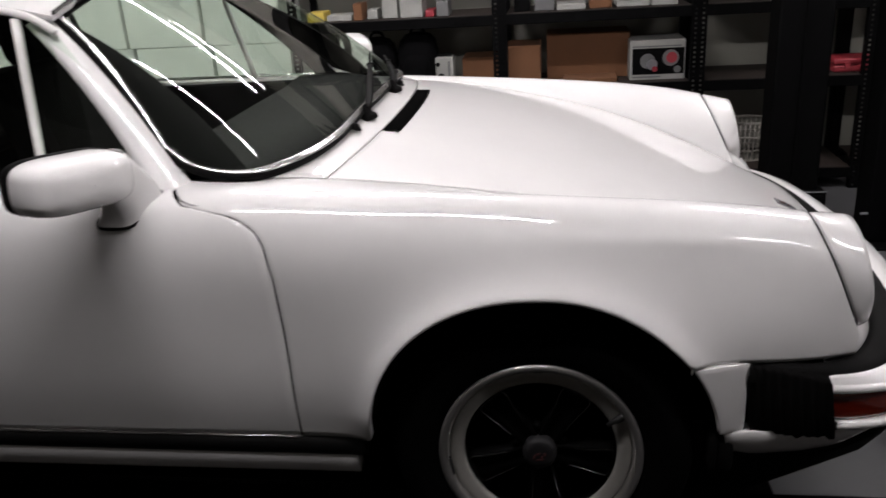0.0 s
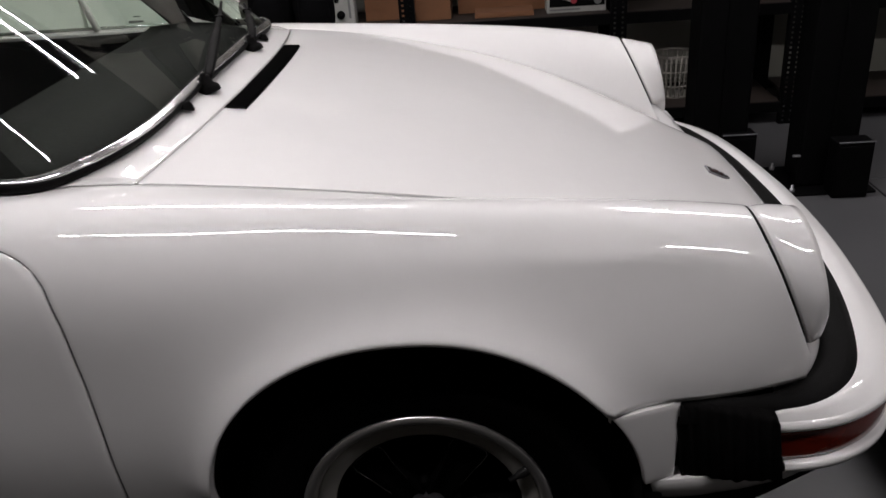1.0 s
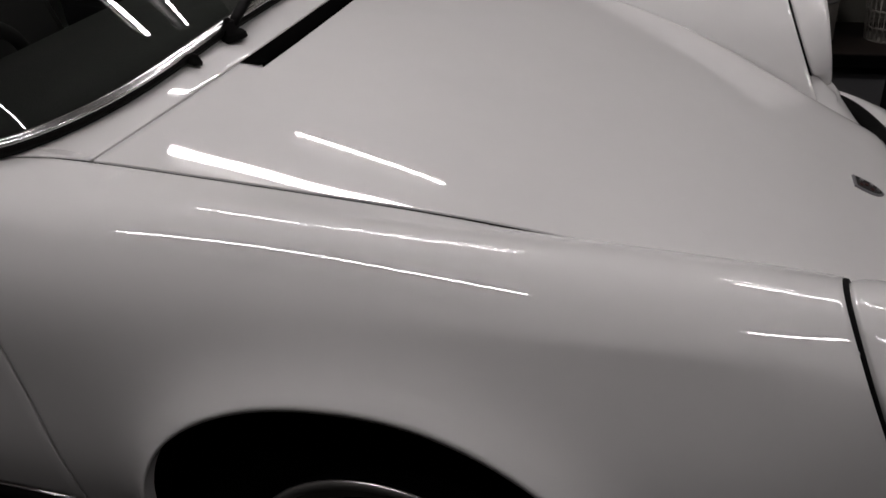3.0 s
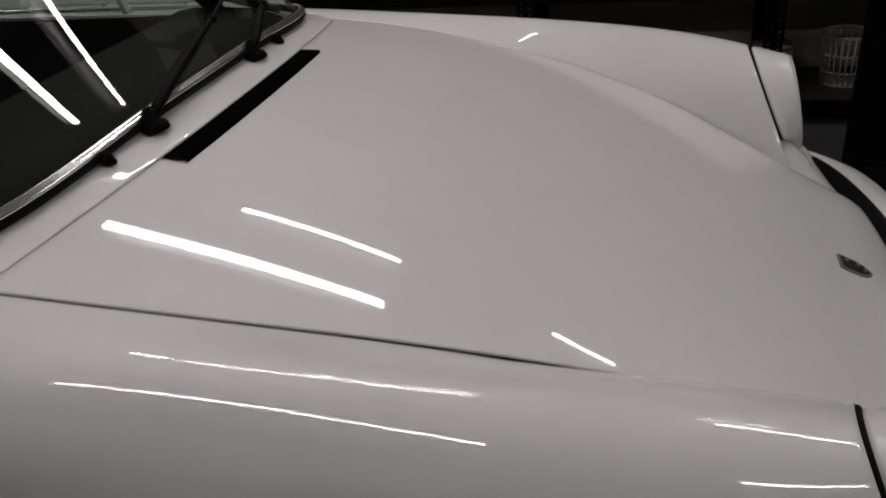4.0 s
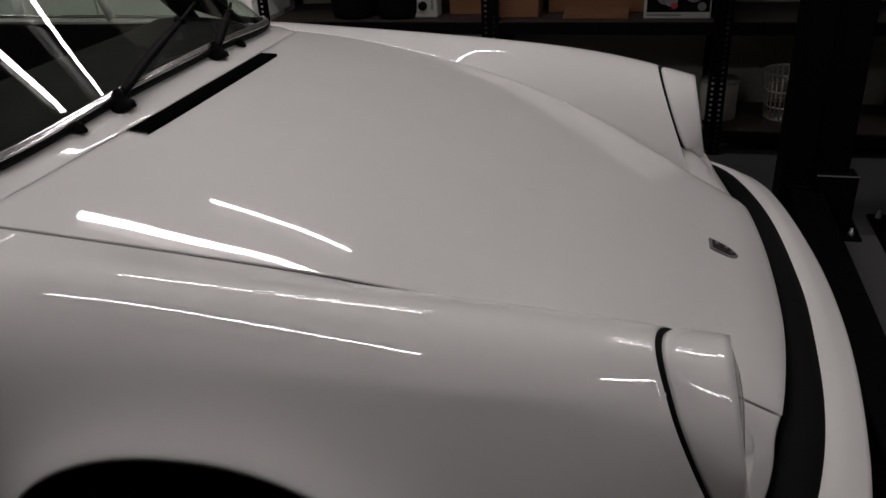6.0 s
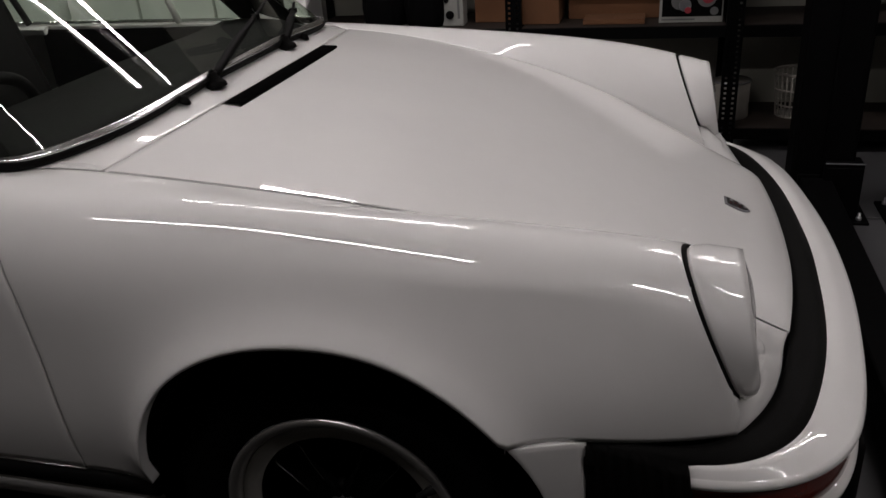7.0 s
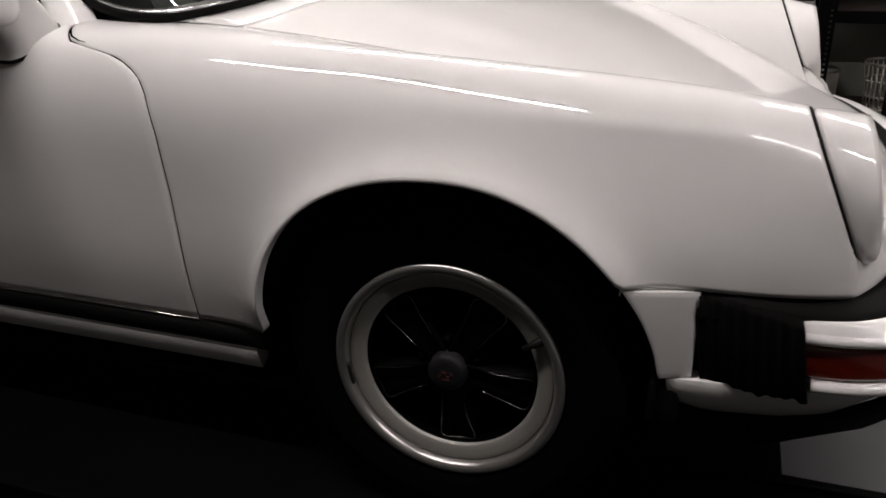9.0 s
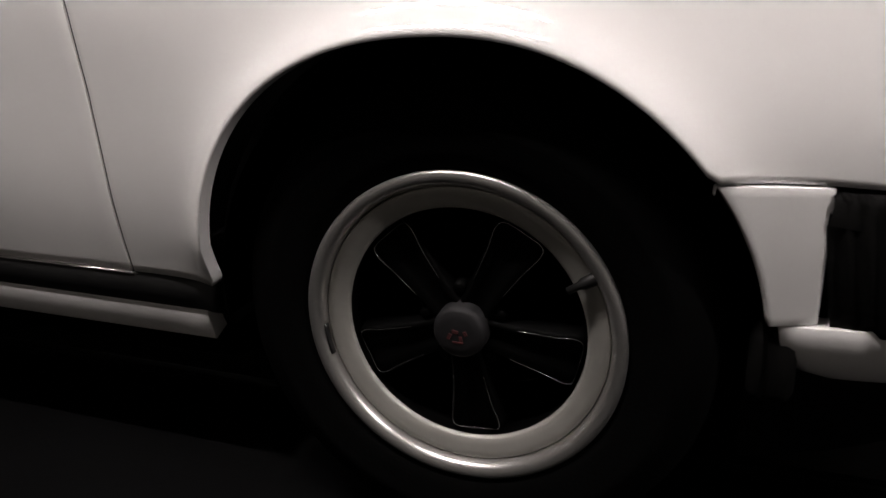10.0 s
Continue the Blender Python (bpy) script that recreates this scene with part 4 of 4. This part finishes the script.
def mirror_unit(mirror):
    mr = new("door_mirror")
    mr.parent = car
    tagged(mr, "white door mirror in a rounded housing")
    sg = np.array((1, 1, 1)) if not mirror else np.array((1, -1, 1))
    # housing: rounded rectangular rings from the glass rim forwards
    a = np.linspace(0, 2 * np.pi, 40, endpoint=False)

    def ring(x, hw, hh, cy=-.875, cz=.945, p=4.0):
        c, s = np.cos(a), np.sin(a)
        return np.stack([np.full(40, x), cy + hw * np.sign(c) * np.abs(c) ** (2 / p), cz + hh * np.sign(s) * np.abs(s) ** (2 / p)], 1)
    turn_m = Matrix.Translation((-.838, -.85, .930) if not mirror else (-.690, -.83, .945)) @ Matrix.Rotation(radians(-22 if mirror else -24), 4, "Z") @ Matrix.Rotation(radians(-4), 4, "X")
    loc = lambda q: np.array([turn_m @ Vector(v) for v in np.asarray(q).reshape(-1, 3)]) * sg
    S = [ring(-.040, .100, .043, 0, 0), ring(-.048, .109, .050, 0, 0), ring(-.040, .112, .052, 0, 0), ring(-.005, .112, .052, 0, 0), ring(.025, .106, .049, 0, 0), ring(.042, .090, .041, 0, 0), ring(.050, .06, .026, 0, 0), ring(.052, .03, .012, 0, 0), ring(.0525, .0004, .0003, 0, 0)]
    obj("rim", loc([ring(-.052, .100, .043, 0, 0), ring(-.058, .108, .049, 0, 0), ring(-.056, .1125, .0525, 0, 0), ring(-.034, .1135, .0535, 0, 0), ring(-.032, .112, .0515, 0, 0)]), [q if not mirror else q[::-1] for q in grid_faces(5, 40, True)], RUBBER, mr, "black rim round the glass")
    obj("housing", loc(S), [q if not mirror else q[::-1] for q in grid_faces(len(S), 40, True)], PAINT, mr)
    V = np.concatenate([ring(-.050, .100, .043, 0, 0), [(-.050, 0, 0)]])
    obj("mirror_glass", loc(V), [(k, (k + 1) % 40, 40) for k in range(40)], CHROME, mr, "mirror glass")
    fx = .148 if mirror else 0

    def quad_ring(q):
        """A rounded ring inside four corners."""
        q, c, d = np.array(q, float), np.cos(a), np.sin(a)
        u, v = (1 + np.sign(c) * np.abs(c) ** .55) / 2, (1 + np.sign(d) * np.abs(d) ** .55) / 2
        return (q[0] * ((1 - u) * (1 - v))[:, None] + q[1] * (u * (1 - v))[:, None] + q[2] * (u * v)[:, None] + q[3] * ((1 - u) * v)[:, None]) + (fx, 0, 0)
    base = np.array([(-.874, -.781, .818), (-.786, -.781, .816), (-.736, -.704, .871), (-.830, -.704, .876)])
    head = np.array([(-.826, -.812, .885), (-.790, -.806, .885), (-.770, -.772, .972), (-.815, -.780, .978)])
    rows = [base + (0, 0, -.006), base, base * .80 + head * .20 + (0, .008, 0), base * .5 + head * .5 + (0, .008, 0), base * .2 + head * .8 + (0, .003, 0), head]
    f = grid_faces(len(rows), 40, True)
    obj("foot", np.array([quad_ring(q) for q in rows]).reshape(-1, 3) * sg, f if not mirror else [q[::-1] for q in f], PAINT, mr)
    # thin black pad added round the foot as its shadow line on the door
    mid = base.mean(0)
    pad = [mid + (base - mid) * 1.03 + (0, 0, -.005), mid + (base - mid) * 1.03 + (0, 0, .001), mid + (base - mid) * .9]
    f = grid_faces(3, 40, True)
    obj("base_shade", np.array([quad_ring(q) for q in pad]).reshape(-1, 3) * sg, f if not mirror else [q[::-1] for q in f], RUBBER, mr, "black pad standing for the shadow line at the foot")


mirror_unit(False)
mirror_unit(True)

# crest on the hood
badge = new("badge")
badge.parent = car
tagged(badge, "small worn metal shield badge")
bx, by = .660, .010
sl = math.atan2(hood_z(bx - .02, 0) - hood_z(bx + .02, 0), .04)
bmx = Matrix.Translation((bx, by, hood_z(bx, by) + .001)) @ Matrix.Rotation(sl, 4, "Y")
shield = [(-.031, -.021), (-.031, .021), (-.022, .0225), (.005, .0215), (.018, .016), (.027, .007), (.031, 0), (.027, -.007), (.018, -.016), (.005, -.0215), (-.022, -.0225)]


def plate(name, pts, z0, z1, mat, parent, label=""):
    n = len(pts)
    V = [bmx @ Vector((x, y, z0)) for x, y in pts] + [bmx @ Vector((x * .96, y * .96, z1)) for x, y in pts]
    f = [tuple(range(n, 2 * n))[::-1]] + [(i, (i + 1) % n, n + (i + 1) % n, n + i) for i in range(n)]
    return obj(name, V, [q[::-1] for q in f], mat, parent, label, False)


plate("rim_plate", shield, -.003, .003, STEEL_BARE, badge, "dull metal rim")
plate("field", [(x * .82, y * .82) for x, y in shield], .003, .0036, TRIM_BLACK, badge, "dark worn enamel")
for k, (px_, py_) in enumerate([(-.018, -.009), (-.016, .010), (.004, -.008), (.004, .009), (-.006, 0.0), (.016, 0.0)]):
    plate("relief", [(px_ + .004 * math.cos(q), py_ + .005 * math.sin(q)) for q in np.linspace(0, 6.28, 7)[:-1]], .0034, .0048, STEEL_BARE if k % 2 else WORN_RED, badge)


# ---- the lift under the car ----
def runway(y0, y1, label):
    t = thing("lift_runway", label, "car lift", "runways of the lift")
    box("deck", (-3.6, 1.05, y0, y1, -.055, 0.0), STEEL_BLACK, t, bevel=.006)
    for y in (y0, y1):
        box("edge_rail", (-3.6, 1.05, y - .012, y + .012, -.11, .018), STEEL_BLACK, t, bevel=.004)
    box("wheel_stop", (1.0, 1.045, y0 + .02, y1 - .02, .001, .07), STEEL_BLACK, t, bevel=.006)
    return t


runway(-.97, -.515, "black steel lift runway carrying the wheels")
runway(.515, .97, "black steel lift runway carrying the wheels")
cross = thing("lift_crossbeam", "black steel crossbeam at the front of the lift", "car lift")
box("beam", (1.07, 1.19, -1.69, 1.69, -.11, .02), STEEL_BLACK, cross, bevel=.008)
for sgn in (-1, 1):
    box("end_plate", (1.062, 1.198, sgn * 1.70 - .009, sgn * 1.70 + .009, -.12, .03), STEEL_BLACK, cross, "black steel end plate", .003)
    box("runway_bracket", (1.056, 1.069, sgn * .74 - .16, sgn * .74 + .16, -.09, .012), STEEL_BLACK, cross, "black steel bracket", .003)


def lift_post(x, y, label):
    t = thing("lift_post", label, "lift post", "posts of the lift", (x, y, FLOOR_Z))
    h = 2.2
    box("column", (-.12, .12, -.09, .09, .012, h), STEEL_BLACK, t, bevel=.012)
    box("channel", (-.006, .006, -.098, -.088, .05, h), STEEL_BLACK, t, "black guide strip", .001)
    box("foot_plate", (-.19, .19, -.17, .17, 0, .012), STEEL_BLACK, t, bevel=.003)
    for sx in (-1, 1):
        for sy in (-1, 1):
            lathe("anchor_bolt", [(.012, 0), (.012, .012), (.007, .014), (.007, .03), (.001, .03)], STEEL_BARE, t, "", 6, Matrix.Translation((sx * .155, sy * .135, .012)))
    return t


lift_post(1.155, 1.79, "black steel lift post standing in front of the shelving")
lift_post(1.60, 1.70, "black steel lift post with a locking box at its foot")
lever = thing("lift_lever", "bright steel release lever at a lift post", "lever", at=(1.40, 1.62, FLOOR_Z))
box("lever_bar", (.050, .092, -.006, .006, .150, .160), STEEL_BARE, lever, "", .003)
box("lever_stem", (.07, .09, -.006, .006, 0, .150), STEEL_BLACK, lever, "", .003)


# ---- shelving along the wall ----
SY0, SY1 = 2.52, 3.02
UPR = [-1.475, -.26, .83, 1.74, 2.75]
LEV = [-.035, .485, .895, 1.40, 1.90, 2.40]


def perforated_upright(x, y, t):
    """A steel angle with a column of square holes in its front leg."""
    V, F = [], []

    def block(x0, x1, y0, y1, z0, z1):
        n = len(V)
        V.extend((a, b, c) for a in (x0, x1) for b in (y0, y1) for c in (z0, z1))
        F.extend(tuple(n + i for i in q) for q in ((0, 1, 3, 2), (4, 6, 7, 5), (0, 4, 5, 1), (2, 3, 7, 6), (0, 2, 6, 4), (1, 5, 7, 3)))
    w, hole, pitch = .021, .006, .026
    block(x - w, x - hole, y, y + .003, FLOOR_Z, 2.90)
    block(x + hole, x + w, y, y + .003, FLOOR_Z, 2.90)
    side = x - w if min(UPR[1:], key=lambda u: abs(u - x)) > x and x > UPR[0] + .5 else x + w - .003
    block(side, side + .003, y + .003, y + .036, FLOOR_Z, 2.90)
    z = FLOOR_Z
    while z < 2.88:
        block(x - hole, x + hole, y, y + .003, z, z + .015)
        z += pitch
    obj("upright", V, F, STEEL_BLACK, t, "perforated black steel angle", False)


def shelving(k):
    xa, xb = UPR[k] + .02, UPR[k + 1] - .02
    t = thing("shelf_unit", "dark steel storage shelving loaded with boxes", "shelving", "shelving bays along the wall", (0, 0, 0))
    for x in (xa, xb):
        for y in (SY0, SY1 - .04):
            if y == SY0:
                perforated_upright(x, y, t)
            else:
                box("upright", (x - .020, x + .020, y, y + .036, FLOOR_Z, 2.90), STEEL_BLACK, t, bevel=.003)
    for z in LEV:
        box("board", (xa + .02, xb - .02, SY0 + .012, SY1 - .005, z - .018, z), SHELF_BOARD, t, bevel=.003)
        for y in (SY0 - .002, SY1 - .03):
            box("beam", (xa + .018, xb - .018, y, y + .028, z - .06, z - .002), STEEL_BLACK, t, bevel=.004)
    return t


for k in range(4):
    shelving(k)


def carton(x0, x1, y0, z, h, mat, label, depth=.3):
    t = thing("box", label, "box", at=((x0 + x1) / 2, y0 + depth / 2, z + .001))
    w = x1 - x0
    box("body", (-w / 2, w / 2, -depth / 2, depth / 2, 0, h), mat, t, bevel=.004)
    box("flap", (-w / 2 + .002, -.002, -depth / 2 + .002, depth / 2 - .002, h, h + .004), mat, t, bevel=.001)
    box("flap", (.002, w / 2 - .002, -depth / 2 + .002, depth / 2 - .002, h, h + .004), mat, t, bevel=.001)
    return t


carton(-.235, -.035, 2.62, .485, .215, CARDBOARD, "orange-brown cardboard box on the shelf")
carton(.0, .48, 2.75, .485, .26, CARDBOARD, "wide brown cardboard box on the shelf", .25)
carton(-.50, -.29, 2.70, .485, .15, CARDBOARD, "small brown cardboard box on the shelf", .25)

basket = thing("basket", "white plastic lattice basket on the bottom shelf", "basket", at=(1.185, 2.78, -.034))
for z, r in ((.0, .095), (.06, .098), (.14, .107), (.225, .115)):
    sweep("hoop", np.array([(r * math.cos(q), r * math.sin(q), z + .004) for q in np.linspace(0, 6.2832, 33)[:-1]]), box_prof(.004, .010 if z < .2 else .016, .001), DIMMED_PLASTIC, basket, closed=True)
for q in np.linspace(0, 6.2832, 27)[:-1]:
    c, s = math.cos(q), math.sin(q)
    sweep("stave", np.array([(.095 * c, .095 * s, .004), (.115 * c, .115 * s, .228)]), box_prof(.004, .007, .001), DIMMED_PLASTIC, basket, up=(-s, c, 0))
lathe("base", [(.001, .004), (.094, .004), (.096, .001)], DIMMED_PLASTIC, basket, "", 32)


# ---- more things on the shelves ----

def print_disc(parent, x, y, z, r, mat, squash=1.0):
    """A flat printed shape on the face of a carton."""
    bm = bmesh.new()
    bmesh.ops.create_circle(bm, cap_ends=True, segments=20, radius=r)
    return part("print", bm, mat, parent, "", m=Matrix.Translation((x, y, z)) @ Matrix.Rotation(radians(90), 4, "X") @ Matrix.Diagonal((1, squash, 1, 1)))


game = thing("carton", "white printed carton with round dark and red pictures", "box", at=(.622, 2.74, .486))
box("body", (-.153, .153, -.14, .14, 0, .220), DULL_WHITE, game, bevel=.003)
box("print_panel", (-.140, .146, -.1414, -.1402, .030, .176), STEEL_BLACK, game, "dark printed picture", 0)
for u, z, r, mt, k in ((-.055, .105, .042, GREY_PLASTIC, 0), (-.030, .085, .030, STEEL_BARE, 1), (-.015, .060, .016, RED, 2), (.072, .120, .046, GREY_PLASTIC, 0), (.078, .122, .030, RED, 1), (.110, .055, .020, GREY_PLASTIC, 0)):
    print_disc(game, u, -.1422 - .0008 * k, z, r, mt)
box("print_bar", (-.14, .13, -.1416, -.1406, .182, .190), GREY_PLASTIC, game, bevel=0)
box("print_bar", (-.14, .02, -.1416, -.1406, .012, .020), GREY_PLASTIC, game, bevel=0)

carton(.09, .40, 2.58, .485, .022, CARDBOARD, "flattened brown cardboard on the shelf", .22)


def backpack(x, y, z, w, h, label):
    t = thing("bag", label, "bag", "bags on the shelf", (x, y, z + .001))
    a = np.linspace(0, 2 * np.pi, 28, endpoint=False)
    S = []
    for u, k in ((0, .80), (.02, .92), (.10, 1.0), (.35, 1.02), (.65, .98), (.85, .86), (.95, .62), (1.0, .25), (1.003, .01)):
        S.append(np.stack([w / 2 * k * np.sign(np.cos(a)) * np.abs(np.cos(a)) ** .7 * (1 + .03 * np.sin(5 * a + 6 * u)), .11 * k * np.sign(np.sin(a)) * np.abs(np.sin(a)) ** .7, np.full(28, h * u)], 1))
    obj("bag_body", np.array(S).reshape(-1, 3), grid_faces(len(S), 28, True), BLACK_CLOTH, t)
    obj("pocket", (np.array(S[1:7]).reshape(-1, 3) * (.7, .5, .62) + (0, -.075, .01)), grid_faces(6, 28, True), BLACK_CLOTH, t)
    sweep("handle", curve_pts([(-.04, 0, h * .97), (-.03, 0, h * 1.06), (.03, 0, h * 1.06), (.04, 0, h * .97)], 10), circle_prof(.008, 6), BLACK_CLOTH, t, up=(0, 1, 0))
    return t


backpack(-1.00, 2.68, .485, .23, .30, "black fabric bag standing on the shelf")
backpack(-.755, 2.68, .485, .24, .32, "black fabric bag with a rounded top on the shelf")
radio = thing("control_box", "dull white control box with a black dial", "device", at=(-.605, 2.66, .486))
box("case", (-.062, .062, -.05, .05, 0, .175), DULL_WHITE, radio, bevel=.008)
lathe("dial", [(.022, 0), (.022, .012), (.018, .016), (.001, .016)], STEEL_BLACK, radio, "black dial", 24, Matrix.Translation((-.012, -.05, .06)) @ Matrix.Rotation(radians(90), 4, "X"))
lathe("dial", [(.012, 0), (.012, .008), (.001, .010)], STEEL_BLACK, radio, "black knob", 20, Matrix.Translation((-.028, -.05, .135)) @ Matrix.Rotation(radians(90), 4, "X"))
box("slot", (.030, .042, -.0515, -.049, .04, .15), GREY_PLASTIC, radio, bevel=0)
box("carry_handle", (-.05, .05, -.012, .012, .174, .190), STEEL_BLACK, radio, bevel=.006)

toolbox = thing("case", "red plastic case lying on the shelf", "case", at=(1.70, 2.70, .486))
box("lower_shell", (-.125, .125, -.10, .10, 0, .038), RED, toolbox, bevel=.010)
box("lid", (-.125, .125, -.10, .10, .040, .076), RED, toolbox, bevel=.012)
box("latch", (-.07, -.04, -.108, -.098, .022, .056), RED, toolbox, bevel=.003)
box("latch", (.04, .07, -.108, -.098, .022, .056), RED, toolbox, bevel=.003)

drum = thing("paint_can", "pale can lying behind the perforated upright, darkened for shelf shade", "can", at=(.86, 2.74, -.034))
lathe("shell", [(.001, 0), (.088, 0), (.092, .006), (.090, .10), (.092, .19), (.086, .195), (.084, .20), (.001, .20)], DIMMED_PLASTIC, drum, "", 40)
lathe("rim", [(.090, .186), (.0945, .188), (.0945, .196), (.089, .198)], STEEL_BARE, drum, "thin metal rim", 40)

# top shelf: books, cartons, small goods
rnd = random.Random(4)
x = -1.38
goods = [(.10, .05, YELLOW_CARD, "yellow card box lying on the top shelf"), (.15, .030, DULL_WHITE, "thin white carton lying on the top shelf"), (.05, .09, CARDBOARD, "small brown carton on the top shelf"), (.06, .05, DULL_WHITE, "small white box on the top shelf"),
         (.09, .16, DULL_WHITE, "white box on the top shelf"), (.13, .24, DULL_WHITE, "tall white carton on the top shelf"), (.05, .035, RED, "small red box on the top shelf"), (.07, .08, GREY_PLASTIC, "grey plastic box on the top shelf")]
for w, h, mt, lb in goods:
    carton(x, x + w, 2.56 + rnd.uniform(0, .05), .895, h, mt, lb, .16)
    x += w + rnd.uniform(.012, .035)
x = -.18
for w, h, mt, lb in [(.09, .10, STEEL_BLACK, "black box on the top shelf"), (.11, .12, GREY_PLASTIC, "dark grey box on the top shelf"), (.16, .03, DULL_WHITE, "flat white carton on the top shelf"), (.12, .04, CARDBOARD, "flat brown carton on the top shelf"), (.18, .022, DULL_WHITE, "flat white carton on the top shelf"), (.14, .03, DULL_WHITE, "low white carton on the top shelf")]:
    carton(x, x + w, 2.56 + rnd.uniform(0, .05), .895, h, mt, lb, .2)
    x += w + rnd.uniform(.01, .03)

# white cartons stacked beside the shelving
for row in range(5):
    for k in range(4):
        x1 = -1.50 - .50 * k - (.04 if row % 2 else 0)
        t = carton(x1 - .47, x1, 2.56 + .02 * ((row * 3 + k) % 3), FLOOR_Z + .318 * row, .310, PAPER_WHITE, "plain white carton in a tall stack by the wall", .42)
        tagged(t, group="stack of white cartons")
        if row == 2 and k == 0:
            box("print_bar", (-.01, .07, -.2112, -.2102, .105, .117), GREY_PLASTIC, t, bevel=0)
            box("print_bar", (.02, .06, -.2112, -.2102, .135, .141), GREY_PLASTIC, t, bevel=0)

for bx0, by0 in ((1.23, 1.83), (1.66, 1.66)):
    lk = thing("lock_box", "dark steel box beside the foot of a lift post", "box", "boxes at the lift posts", (bx0, by0 - .12, FLOOR_Z))
    box("case", (-.075, .075, -.05, .05, 0, .25), STEEL_BLACK, lk, bevel=.008)
    box("cover", (-.07, .07, -.056, -.05, .02, .235), STEEL_BLACK, lk, bevel=.003)
    box("top_edge", (-.075, .075, -.056, -.048, .25, .254), STEEL_BARE, lk, "bright worn edge", .001)

# floor slabs, laid last
slab = bpy.data.meshes.new("slab")
bm = box_bm(-.596, .596, -.596, .596, -.02, 0, .003)
bm.to_mesh(slab)
bm.free()
slab.materials.append(FLOOR)
gx = .615 - 1.2 * 5
while gx < 5.0:
    gy = -5.5
    while gy < 3.0:
        s = new("slab", slab)
        s.parent = floor
        s.location = (gx + .6, gy + .6, FLOOR_Z)
        gy += 1.2
    gx += 1.2

near_sheet = thing("floor_sheet", "black sheet on the floor beside the lift", "mat", at=(0, 0, FLOOR_Z))
box("sheet", (-3.6, 1.3, -3.0, -1.02, .0005, .008), FLOOR_BLACK, near_sheet, bevel=.002)
# added black sheet: stands for the unlit floor between the runways
shade_sheet = thing("floor_sheet", "black sheet standing for the shade on the floor under the car", "mat", at=(0, 0, FLOOR_Z))
box("sheet", (-3.6, .612, -.49, .49, .0005, .008), FLOOR_BLACK, shade_sheet, bevel=.002)
